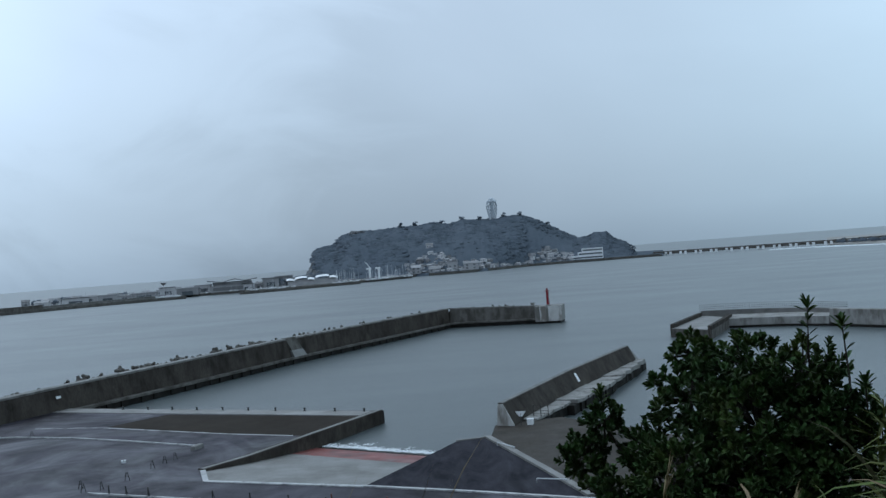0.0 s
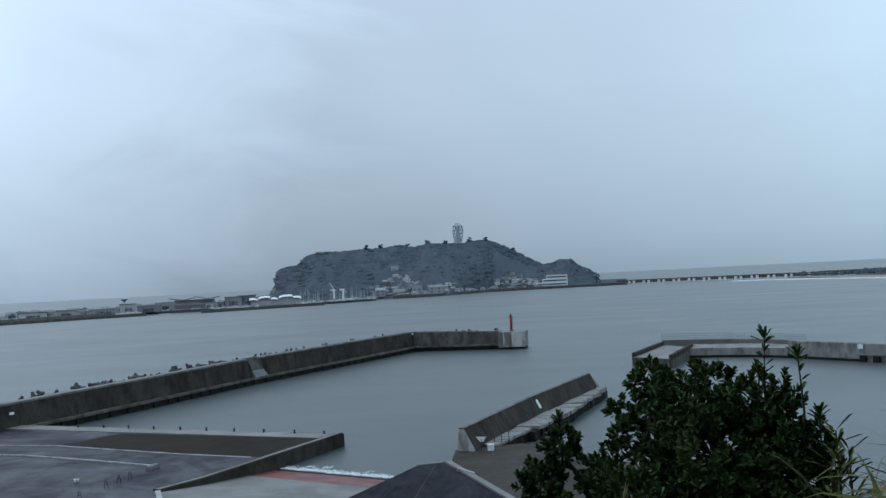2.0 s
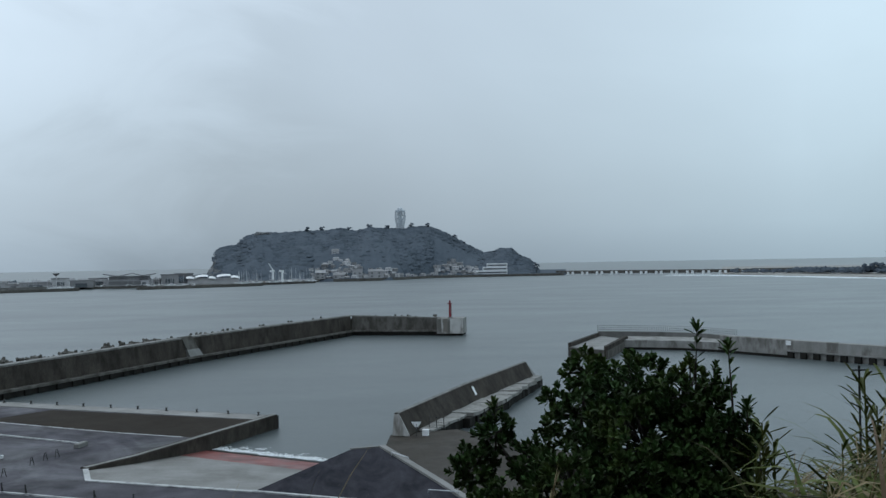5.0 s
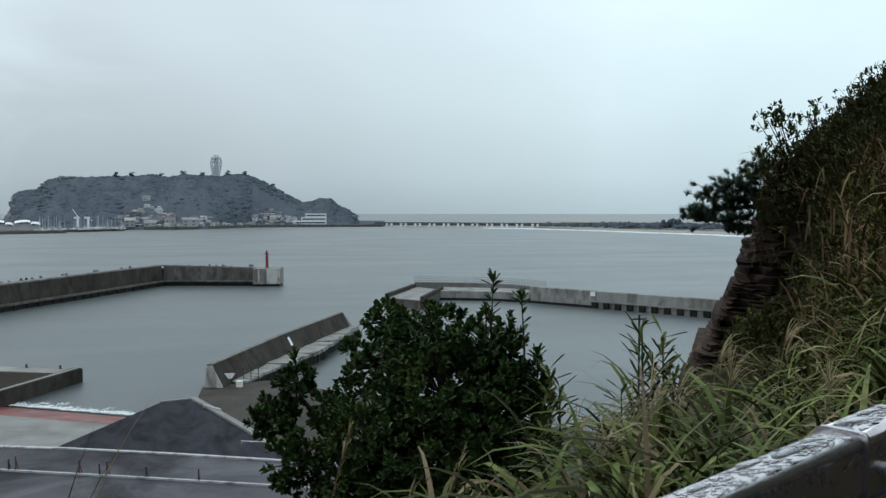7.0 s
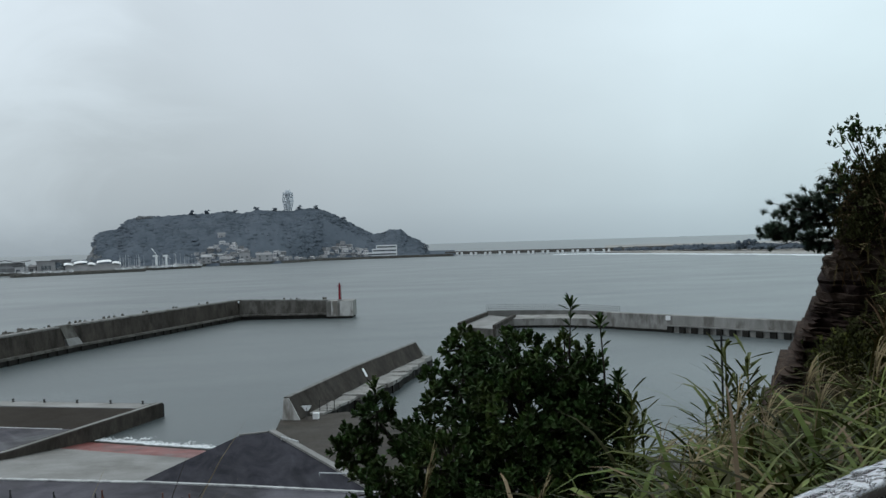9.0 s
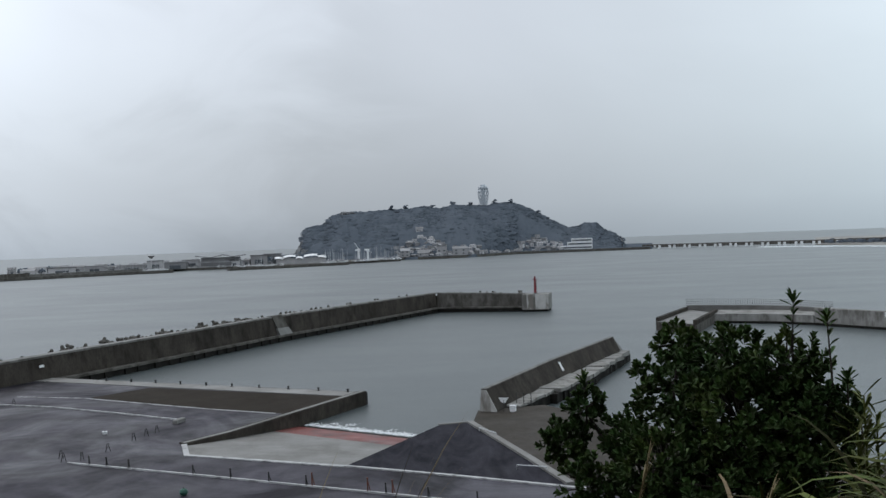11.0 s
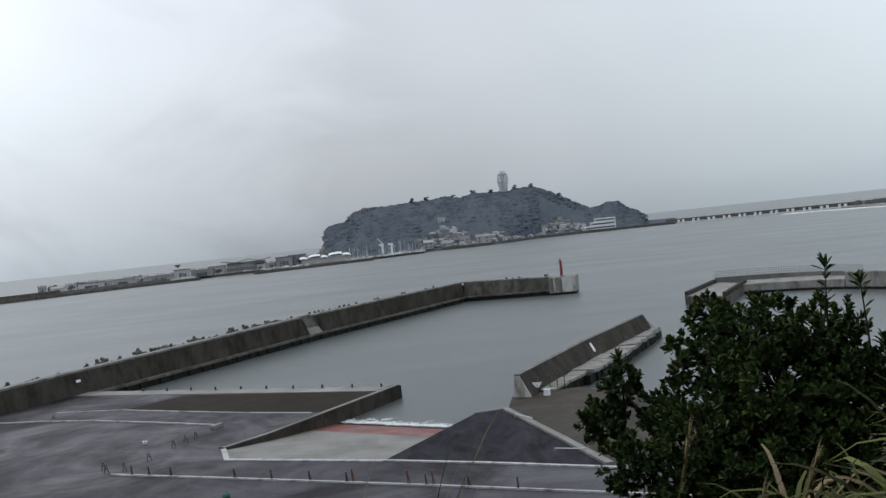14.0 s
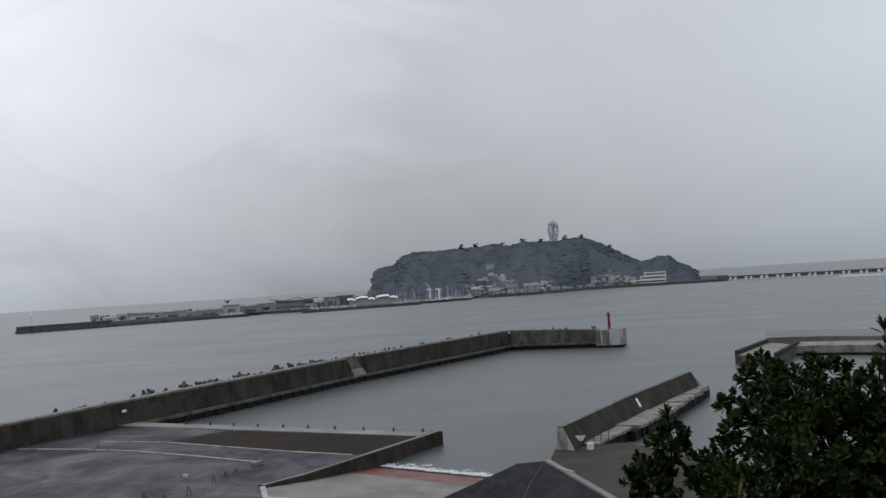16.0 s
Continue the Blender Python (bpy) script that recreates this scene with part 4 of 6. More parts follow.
for xx in (-3, 0.5):
    part("window", Geo().box(xx - 0.7, xx + 1.2, -4.1, -3.95, 2.6, 4.4).mesh("villa_window", M["window_dark"]), villa)

# shore walls of the island
g = Geo().sweep([polar(a, lerp_table(SHORE, a) + 2)[:2] for a in (-3.2, -1.8)], [(0, -2), (0, 2.2), (-14, 2.2), (-14, -2)])
g.sweep([polar(a, lerp_table(SHORE, a) - 2)[:2] for a in (-0.9, 1, 3, 5, 7, 9, 11, 12.9)], [(0, -2), (0, 2.3), (-22, 2.3), (-22, -2)])
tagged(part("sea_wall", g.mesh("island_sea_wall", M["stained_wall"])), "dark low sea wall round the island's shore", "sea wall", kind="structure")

# ---------------------------------------------------------------- yacht harbour
# Concrete paler than the near breakwater's, its grey standing in for haze.
mar = thing("marina_breakwater", "long low dark breakwater of the yacht harbour", "breakwater")
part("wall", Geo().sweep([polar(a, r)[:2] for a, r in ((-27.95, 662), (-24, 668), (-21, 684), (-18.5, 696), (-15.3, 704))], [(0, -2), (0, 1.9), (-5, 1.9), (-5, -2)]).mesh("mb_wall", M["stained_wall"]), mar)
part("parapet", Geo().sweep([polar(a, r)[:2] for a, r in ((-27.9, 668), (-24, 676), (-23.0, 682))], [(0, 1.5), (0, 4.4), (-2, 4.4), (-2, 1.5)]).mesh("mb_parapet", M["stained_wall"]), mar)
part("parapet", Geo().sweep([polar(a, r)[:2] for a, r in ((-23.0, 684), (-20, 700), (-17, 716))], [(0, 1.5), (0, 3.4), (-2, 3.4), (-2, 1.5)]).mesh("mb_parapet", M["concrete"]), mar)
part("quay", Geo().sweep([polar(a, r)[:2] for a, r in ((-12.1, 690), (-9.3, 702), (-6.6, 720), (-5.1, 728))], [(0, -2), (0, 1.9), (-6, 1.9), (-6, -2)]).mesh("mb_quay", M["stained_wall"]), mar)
land = [polar(a, r)[:2] for a, r in ((-24.5, 705), (-17, 725), (-15.6, 727), (-15.2, 752), (-12.0, 752), (-11.8, 732), (-8.5, 735), (-2.0, 792), (-2.0, 860), (-8.5, 1000), (-16, 1000), (-24, 900))]
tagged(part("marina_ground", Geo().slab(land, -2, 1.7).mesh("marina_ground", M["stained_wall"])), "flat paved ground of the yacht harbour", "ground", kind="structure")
light = thing("lighthouse", "small white lighthouse at the end of the marina breakwater", "lighthouse", at=tuple(polar(-27.15, 671, 1.9)))
part("tower", Geo().tube([(0, 0, 0), (0, 0, 8.0)], [1.5, 1.1], 12).mesh("lh_tower", M["white"]), light)
part("gallery", Geo().tube([(0, 0, 8.0), (0, 0, 8.4)], [1.5, 1.5], 12).mesh("lh_gallery", M["white"]), light)
part("lantern", Geo().tube([(0, 0, 8.4), (0, 0, 9.6), (0, 0, 10.4)], [0.8, 0.8, 0.15], 10).mesh("lh_lantern", M["white"]), light)

hall = thing("clubhouse", "low yacht clubhouse with a folded zigzag roof", "building", at=tuple(polar(-12.6, 762, 1.7)), turn=12)
part("wall", Geo().box(-17, 17, -5, 6, 0, 4.6).mesh("club_walls", M["house_wall"]), hall)
part("glass_front", Geo().box(-15, 15, -5.2, -4.95, 1.0, 3.6).mesh("club_glass", M["house_roof"]), hall)
zig = [(-19, 9.4), (-8, 7.8), (2, 9.8), (9, 8.0), (19, 9.2)]
g = Geo()
for (x0, z0), (x1, z1) in zip(zig, zig[1:]):
    g.add([(x0, -8, z0), (x1, -8, z1), (x1, 8, z1), (x0, 8, z0), (x0, -8, z0 - 0.7), (x1, -8, z1 - 0.7), (x1, 8, z1 - 0.7), (x0, 8, z0 - 0.7)], [(0, 1, 2, 3), (7, 6, 5, 4), (0, 4, 5, 1), (1, 5, 6, 2), (2, 6, 7, 3), (3, 7, 4, 0)])
part("folded_roof", g.mesh("club_roof", M["house_roof"]), hall, "dark folded roof with pale edges")
part("storey_wall", Geo().box(-15, 15, -3, 5, 4.6, 7.4).mesh("club_upper", M["house_wall"]), hall)
for az, r, w, h in ((-15.2, 748, 16, 5.0), (-17.6, 742, 20, 4.2), (-19.6, 735, 13, 4.8), (-21.3, 728, 18, 4.6), (-10.4, 772, 13, 7.6), (-9.6, 776, 14, 8.4), (-8.9, 770, 10, 6.0), (-16.3, 772, 12, 6.4), (-14.3, 780, 14, 6.0)):
    sh = thing("boat_shed", "low grey harbour shed at the marina", "shed", "marina sheds", at=tuple(polar(az, r, 1.6)), turn=-az)
    part("wall", Geo().box(-w / 2, w / 2, -4, 4, 0, h).mesh("shed_walls", M["house_wall"]), sh)
    part("roof", Geo().box(-w / 2 - 0.5, w / 2 + 0.5, -4.5, 4.5, h, h + 0.6).mesh("shed_roof", M["house_roof"]), sh)
    part("door", Geo().box(-w / 4, w / 4, -4.1, -3.95, 0, h * 0.6).mesh("shed_door", M["window_dark"]), sh)
for i in range(30):
    az = -24.0 + 15.2 * (i + rnd.random()) / 30
    w, h = rnd.uniform(4, 11), rnd.uniform(2.6, 5.2)
    sh = thing("boat_shed", "small grey building on the marina ground", "shed", "marina sheds", at=tuple(polar(az, rnd.uniform(752, 815), 1.6)), turn=-az + rnd.uniform(-25, 25))
    part("wall", Geo().box(-w / 2, w / 2, -3, 3, 0, h).mesh("shed_walls", M["house_wall"]), sh)
    part("roof", Geo().add([(-w / 2 - 0.3, -3.4, h), (w / 2 + 0.3, -3.4, h), (w / 2 + 0.3, 3.4, h), (-w / 2 - 0.3, 3.4, h), (-w / 2 - 0.3, 0, h + 1.4), (w / 2 + 0.3, 0, h + 1.4)], [(0, 1, 5, 4), (2, 3, 4, 5), (0, 4, 3), (1, 2, 5), (3, 2, 1, 0)]).mesh("shed_roof", M["house_roof"]), sh)
    part("door", Geo().box(-w / 5, w / 5, -3.08, -2.95, 0, h * 0.6).mesh("shed_door", M["window_dark"]), sh)
# radar mast with a bowl-like top
mast = thing("control_mast", "slim mast with a wide platform top at the marina", "mast", at=tuple(polar(-16.5, 760, 1.7)))
part("pole", Geo().tube([(0, 0, 0), (0, 0, 8.5)], 0.35, 8).mesh("cm_pole", M["house_wall"]), mast)
part("platform", Geo().tube([(0, 0, 8.5), (0, 0, 10.2), (0, 0, 10.6)], [0.6, 2.4, 2.4], 10).mesh("cm_top", M["house_roof"]), mast)
# white fabric roofs
tent = thing("canopy_hall", "boat hall under white scalloped fabric canopies", "hall", at=tuple(polar(-7.9, 764, 1.7)), turn=8)
part("wall", Geo().box(-20, 19, -4, 6, 0, 4.6).mesh("canopy_walls", M["house_wall"]), tent)
for k, (x0, wk, hk) in enumerate(((-21, 6.5, 0.5), (-14.2, 9.5, 1.2), (-4.2, 5.6, 0.2), (2.0, 10.5, 1.5), (13.0, 6.5, 0.6))):
    vs, fs = [], []
    for i in range(7):
        x, zz = x0 + wk * i / 6, 5.0 + hk * 0.7 + 0.6 * math.sin(math.pi * i / 6) ** 0.7 + 0.12 * i * (1 if k % 2 else -1)
        vs += [(x, -6.5, zz - 0.9), (x, 0, zz + 0.5), (x, 7, zz - 0.7)]
    for i in range(6):
        a = i * 3
        fs += [(a, a + 3, a + 4, a + 1), (a + 1, a + 4, a + 5, a + 2)]
    n = len(vs)
    vs += [(x, y, z - 0.25) for x, y, z in vs]
    fs += [tuple(reversed([q + n for q in f])) for f in fs]
    part("canopy", mesh_of("canopy", vs, fs, M["white"]), tent, "white fabric canopy")
# cranes
for az, jib in ((-4.5, True), (-3.95, False)):
    cr = thing("boat_crane", "white boat-lifting crane on the marina quay", "crane", "marina cranes", at=tuple(polar(az, 762, 1.7)), turn=4)
    part("column", Geo().tube([(0, 0, 0), (0, 0, 8.6)], [0.85, 0.75], 8).mesh("crane_column", M["white"]), cr)
    chead = part("head", Geo().box(-2.6, 1.4, -0.7, 0.7, 8.4, 9.8, 0.2).mesh("crane_head", M["white"]), cr)
    if jib:
        part("jib", Geo().tube([(0.6, 0, 9.4), (-3.4, 0, 15.2)], [0.35, 0.2], 6).mesh("crane_jib", M["white"]), chead)
    else:
        part("arm", Geo().tube([(0, 0, 8.0), (3.2, 0, 6.8)], [0.3, 0.2], 6).mesh("crane_arm", M["white"]), cr)


def boat_proto():
    ob = thing("sailing_yacht", "white sailing yacht with a bare mast in the marina", "boat", "moored yachts")
    L, W = 4.6, 1.5
    sec = [(-L, 0.55), (-L * 0.5, 1.0), (0, 1.0), (L * 0.5, 0.75), (L, 0.05)]
    vs = []
    for x, w in sec:
        vs += [(x, -W * w, 1.25), (x, -W * w * 0.55, 0.0), (x, W * w * 0.55, 0.0), (x, W * w, 1.25)]
    fs = [(0, 1, 2, 3), (16, 19, 18, 17)]
    for i in range(4):
        a = i * 4
        fs += [(a, a + 4, a + 5, a + 1), (a + 1, a + 5, a + 6, a + 2), (a + 2, a + 6, a + 7, a + 3), (a + 3, a + 7, a + 4, a)]
    part("hull", mesh_of("hull", vs, fs, M["white"]), ob)
    part("cabin", Geo().box(-1.6, 1.6, -0.8, 0.8, 1.25, 1.9, 0.15).mesh("cabin", M["house_wall"]), ob)
    ymast = part("mast", Geo().tube([(0.4, 0, 1.2), (0.4, 0, 11.0)], [0.14, 0.08], 6).mesh("mast", M["steel"]), ob)
    part("boom", Geo().tube([(0.4, 0, 2.5), (-3.2, 0, 2.6)], 0.12, 6).mesh("boom", M["house_wall"]), ymast)
    return ob


yacht = boat_proto()
yacht.matrix_basis = pose(*polar(-6.2, 742, 1.72), 0, 0, 70)
for i in range(260):
    az = rnd.choice((rnd.uniform(-6.8, -2.0), rnd.uniform(-20, -9), rnd.uniform(-24, -9), rnd.uniform(-24, -11)))
    r = (742 + (az + 6.5) * 9 if az > -8 else 754 if -15.8 < az < -11.5 else 718) + rnd.uniform(0, 34)
    sc = rnd.uniform(0.5, 1.0) * (0.75 if az < -8 else 1)
    copy_thing(yacht, pose(*polar(az, r, 1.72), 0, 0, rnd.uniform(0, 180)) @ Matrix.Diagonal((sc, sc, sc, 1)))
# marina trees and heaps
g = Geo()
for i in range(260):
    az = rnd.choice((rnd.uniform(-10.6, -8.3), rnd.uniform(-24, -9), rnd.uniform(-9, -7)))
    r = rnd.uniform(770, 850)
    sz = rnd.uniform(1.4, 3.2) * (1.5 if -10.6 < az < -8.3 else 1.0)
    clump(g, polar(az, r, 2.5 + sz * 0.4), sz, sz * 0.9, rnd)
tagged(part("marina_shrubs", g.mesh("marina_shrubs", M["haze_blue_woods"])), "low dark trees and shrubs round the marina", "shrubs", kind="stuff")

# ---------------------------------------------------------------- bridge to the mainland and the far beach
bridge = thing("road_bridge", "long low road bridge on paired white piers", "bridge")
BR = [polar(a, r)[:2] for a, r in ((12.4, 985), (16, 962), (21, 930), (25.5, 915))]
# The box's lower part stands in for the shaded underside and second bridge.
part("deck", Geo().sweep(BR, [(0, 1.2), (0, 4.3), (-9, 4.3), (-9, 1.2)]).mesh("deck_and_underside", M["stained_wall"]), bridge)
L_br = sum((Vector(b) - Vector(a)).length for a, b in zip(BR, BR[1:]))
s = 14.0
while s < L_br:
    p, d = along(BR, s)
    for ds in (0, 5.0):
        p, d = along(BR, min(s + ds, L_br))
        n = Vector((d.y, -d.x))
        m4 = Matrix(((n.x, d.x, 0, p.x), (n.y, d.y, 0, p.y), (0, 0, 1, 0), (0, 0, 0, 1)))
        part("pier", Geo().box(0.05, 1.2, -1.1, 1.1, -1, 3.3, 0.3, m=m4).mesh("bridge_pier", M["white"]), bridge)
    s += 15.5
beach = [polar(a, r)[:2] for a, r in ((22.0, 900), (23.5, 850), (25, 790), (29, 715), (33, 655), (38, 590), (46, 520), (46, 1500), (22.0, 1500))]
tagged(part("beach", Geo().slab(list(reversed(beach)), -2, 0.8).mesh("beach", M["far_sand"])), "distant wet beach on the mainland", "beach", kind="structure")
g = Geo()
for i in range(900):
    az = 19 + 19.5 * rnd.random()
    r = lerp_table([(15.5, 920), (21, 866), (25, 786), (29, 710), (33, 650), (38, 585)], az) - abs(rnd.gauss(0, 9))
    p = polar(az, r, 0.05)
    l, w = rnd.uniform(2, 8), rnd.uniform(0.25, 0.9)
    d = polar(az + 58 + rnd.uniform(-8, 8), 1)
    e = Vector((-d.y, d.x, 0))
    g.add([p - d * l, p - e * w, p + d * l, p + e * w, p + Vector((0, 0, 0.5))], [(0, 1, 4), (1, 2, 4), (2, 3, 4), (3, 0, 4)])
tagged(part("surf", g.mesh("surf", M["foam"])), "line of white surf along the beach", "surf", kind="stuff")
g = Geo()
for i in range(520):
    az = rnd.uniform(22.5, 40)
    r = lerp_table([(21, 905), (25, 850), (29, 790), (33, 740), (40, 640)], az) + rnd.uniform(0, 80)
    sz = rnd.uniform(1.6, 3.4) * (1 if az > 26 else 0.7)
    clump(g, polar(az, r, 1.2 + sz * 0.5), sz * 1.3, sz * 0.9, rnd)
for az, h in ((29.7, 7.0), (30.0, 8.0), (30.3, 7.5), (30.5, 6.0), (31.2, 4.6), (33.6, 5.5), (28.0, 4.0)):
    for k in range(5):
        clump(g, polar(az + rnd.uniform(-0.15, 0.15), 790, 1 + h * (0.35 + 0.13 * k)), h * 0.33, h * 0.26, rnd)
tagged(part("beach_woods", g.mesh("beach_woods", M["haze_blue_woods"])), "dark pine belt behind the far beach", "woods", kind="stuff")
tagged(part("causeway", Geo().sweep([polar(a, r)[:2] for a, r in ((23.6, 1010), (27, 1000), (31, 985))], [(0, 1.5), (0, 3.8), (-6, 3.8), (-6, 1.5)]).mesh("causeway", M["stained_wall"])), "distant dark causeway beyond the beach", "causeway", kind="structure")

# ---------------------------------------------------------------- small things on the quay
bollard = thing("bollard", "short black mooring bollard on the quay's edge", "bollard", "mooring bollards")
part("body", Geo().tube([(0, 0, 0), (0, 0, 0.2), (0, 0, 0.27), (0, 0, 0.33)], [0.09, 0.08, 0.14, 0.10], 10).mesh("bollard_body", M["dark_metal"]), bollard)
part("foot", Geo().tube([(0, 0, 0), (0, 0, 0.04)], 0.16, 10).mesh("bollard_foot", M["dark_metal"]), bollard)
spots = [(-9.0, 94.2), (-12.1, 95.8), (-15.4, 97.5), (-18.7, 99.2), (-21.9, 100.9), (-25.0, 102.5), (-28.2, 104.1), (-31.4, 105.8), (-34.6, 107.4), (-38.0, 109.2)]
bollard.matrix_basis = pose(*spots[0], 1.31)
for x, y in spots[1:]:
    copy_thing(bollard, pose(x, y, 1.31))


def fence_post(label, h, mat):
    ob = thing("fence_post", label, "post", "quay fence posts")
    part("pole", Geo().tube([(0, 0, 0), (0, 0, h)], 0.045, 6).mesh("fp_pole", mat), ob)
    part("brace", Geo().tube([(0, 0, h * 0.9), (0.16, 0.05, 0)], 0.03, 5).mesh("fp_brace", mat), ob)
    part("cap", Geo().tube([(0, 0, h), (0, 0, h + 0.04)], 0.06, 6).mesh("fp_cap", mat), ob)
    return ob


fp = fence_post("thin dark metal fence post by the quay road", 0.62, M["dark_metal"])
fp.matrix_basis = pose(-16.2, 62.0, 1.3)
for s in (2.0, 3.6, 5.6, 14.2, 17.2, 20.0, 25.6, 28.4, 31.5):
    p, d = along(FENCE, s)
    copy_thing(fp, pose(p.x, p.y, 1.3, 0, 0, rnd.uniform(0, 90)))
fr = fence_post("rusty red fence post by the quay road", 0.8, M["rust"])
fr.matrix_basis = pose(-7.9, 57.8, 1.3)
for x, y in ((-4.4, 56.05), (-2.9, 55.3)):
    copy_thing(fr, pose(x, y, 1.3))
for x, y, k in ((-27.4, 68.7, 0), (-26.8, 67.6, 40), (-25.6, 67.9, 80), (-24.6, 70.4, 20), (-23.9, 74.2, 60), (-23.4, 75.8, 10), (-22.9, 77.0, 50), (-42.0, 94.2, 30)):
    st = thing("folding_barrier", "small dark folding stand on the quay", "barrier", "barrier frames", at=(x, y, QUAY), turn=k)
    part("frame", Geo().tube([(-0.16, 0, 0), (-0.04, 0.04, 0.6), (0.04, 0, 0.62), (0.18, -0.05, 0)], 0.03, 5).mesh("barrier_frame", M["dark_metal"]), st)
    part("bar", Geo().tube([(-0.14, 0.02, 0.35), (0.14, 0, 0.35)], 0.025, 5).mesh("barrier_bar", M["dark_metal"]), st)
buoy = thing("green_buoy", "green plastic float lying on the quay", "buoy", at=(-15.5, 57.0, QUAY))
part("body", Geo().tube([(0, 0, 0.0), (0, 0, 0.07), (0, 0, 0.22), (0, 0, 0.37), (0, 0, 0.44)], [0.08, 0.2, 0.26, 0.2, 0.07], 12).mesh("buoy_body", M["green_plastic"]), buoy)
part("eye", Geo().tube([(0, 0, 0.43), (0, 0, 0.5)], 0.04, 6).mesh("buoy_eye", M["dark_metal"]), buoy)
crate = thing("white_crate", "small white crate standing on the quay", "crate", at=(-27.2, 77.3, QUAY), turn=20)
crate.scale = (0.65, 0.65, 0.65)
part("box", Geo().box(-0.28, 0.28, -0.2, 0.2, 0, 0.30, 0.03).mesh("crate_box", M["white"]), crate)
part("lid", Geo().box(-0.3, 0.3, -0.22, 0.22, 0.30, 0.36, 0.02).mesh("crate_lid", M["white"]), crate)
part("strap", Geo().box(-0.03, 0.03, -0.225, 0.225, 0.2, 0.365).mesh("crate_strap", M["dark_metal"]), crate)
# gear and railings at the inner pier's root
net = thing("white_bin", "white square bin at the foot of the pier", "bin", at=(6.4, 82.4, 0.92), turn=-20)
net.scale = (0.62, 0.62, 0.75)
part("body", Geo().box(-0.4, 0.4, -0.35, 0.35, 0, 0.62, 0.03).mesh("bin_body", M["white"]), net)
part("rim", Geo().box(-0.44, 0.44, -0.39, 0.39, 0.62, 0.7, 0.02).mesh("bin_rim", M["white"]), net)
lad = thing("pier_sign", "triangular white warning board on posts", "sign", at=(5.6, 82.3, 0.92), turn=-10)
lad.scale = (0.6, 0.6, 0.7)
part("post", Geo().tube([(0, 0, 0), (0, 0, 1.5)], 0.05, 6).mesh("ps_post", M["dark_metal"]), lad)
part("board", Geo().add([(-0.75, -0.03, 1.75), (0.75, -0.03, 1.75), (0.25, -0.03, 1.1), (-0.2, -0.03, 1.1), (-0.75, 0.03, 1.75), (0.75, 0.03, 1.75), (0.25, 0.03, 1.1), (-0.2, 0.03, 1.1)],
     [(0, 3, 2, 1), (4, 5, 6, 7), (0, 1, 5, 4), (1, 2, 6, 5), (2, 3, 7, 6), (3, 0, 4, 7)]).mesh("ps_board", M["white"]), lad, "worn white board")
gate = thing("pier_gate", "thin metal gate frame at the start of the pier ledge", "gate", at=(7.6, 85.0, 0.95), turn=-30)
gate.scale = (0.8, 0.8, 0.6)
for x in (-0.9, 0.0, 0.9):
    part("upright", Geo().tube([(x, 0, 0), (x, 0, 1.9)], 0.045, 6).mesh("gate_upright", M["dark_metal"]), gate)
for z in (0.3, 1.1, 1.8):
    part("crossbar", Geo().tube([(-0.9, 0, z), (0.9, 0, z)], 0.03, 5).mesh("gate_bar", M["dark_metal"]), gate)
for pts in (((4.15, 70.4), (3.0, 72.6), (4.6, 69.0)), ((4.8, 60.2), (6.6, 59.4), (6.6, 59.4))):
    rl = thing("pipe_rail", "low white pipe frame lying on the yard's edge", "rail", "pipe frames")
    (x0, y0), (x1, y1), _ = pts
    for q in ((x0, y0), (x1, y1)):
        part("leg", Geo().tube([(q[0], q[1], QUAY), (q[0], q[1], QUAY + 0.3)], 0.04, 6).mesh("pr_leg", M["steel"]), rl)
    part("top_bar", Geo().tube([(x0, y0, QUAY + 0.3), (x1, y1, QUAY + 0.3)], 0.04, 6).mesh("pr_bar", M["steel"]), rl)

# ---------------------------------------------------------------- headland hillside under the viewpoint
ZTOP = [(26, 1.0), (30.0, 3.0), (32.5, 7.0), (34.0, 11.5), (35.2, 14.6), (36.4, 15.9), (38.7, 16.85), (41, 17.65), (44, 18.55), (50, 20.65), (60, 24.5), (90, 28.0)]


def smooth(a, b, x):
    u = min(1.0, max(0.0, (x - a) / (b - a)))
    return u * u * (3 - 2 * u)


def ground_z(az, r):
    left = 14.55 - 0.27 * max(0.0, r - 1.2)
    if r > 9.5:
        left -= 2.2 * (r - 9.5)
    near = 14.55 - 0.09 * max(0.0, r - 1.4)
    zt = lerp_table(ZTOP, az)
    foot = lerp_table([(29.0, 5.0), (31.0, 15.0), (32.5, 20.3), (37.2, 20.3), (39.6, 13.0), (42.0, 5.0)], az)
    right = near + (zt - near) * smooth(foot, 21.5, r) ** 0.8
    if r > 22.5:
        right -= 0.35 * (r - 22.5) ** 1.5
    w = smooth(12, 26, az)
    z = left * (1 - w) + right * w
    z += 0.10 * noise.noise((az * 0.35, r * 0.8, 1.0)) * min(1, r / 3) + (0.35 * noise.noise((az * 0.22, r * 0.35, 4.0)) if r > 7 and az > 30 else 0)
    return max(-1.0, z)


g = Geo()
azs = [-100 + 2.0 * i for i in range(58)] + [16 + 0.8 * i for i in range(50)] + [56 + 2.0 * i for i in range(28)]
rs = [0.6, 1.2, 2, 3, 4, 5, 6, 7, 8, 9, 10, 11, 12, 13, 14, 15, 16, 17, 18, 19, 20, 21, 22, 23, 24, 26, 29, 33]
for az in azs:
    for r in rs:
        g.v.append(tuple(polar(az, r, ground_z(az, r))))
n = len(rs)
for i in range(len(azs) - 1):
    for j in range(n - 1):
        a = i * n + j
        g.f.append((a, a + 1, a + n + 1, a + n))
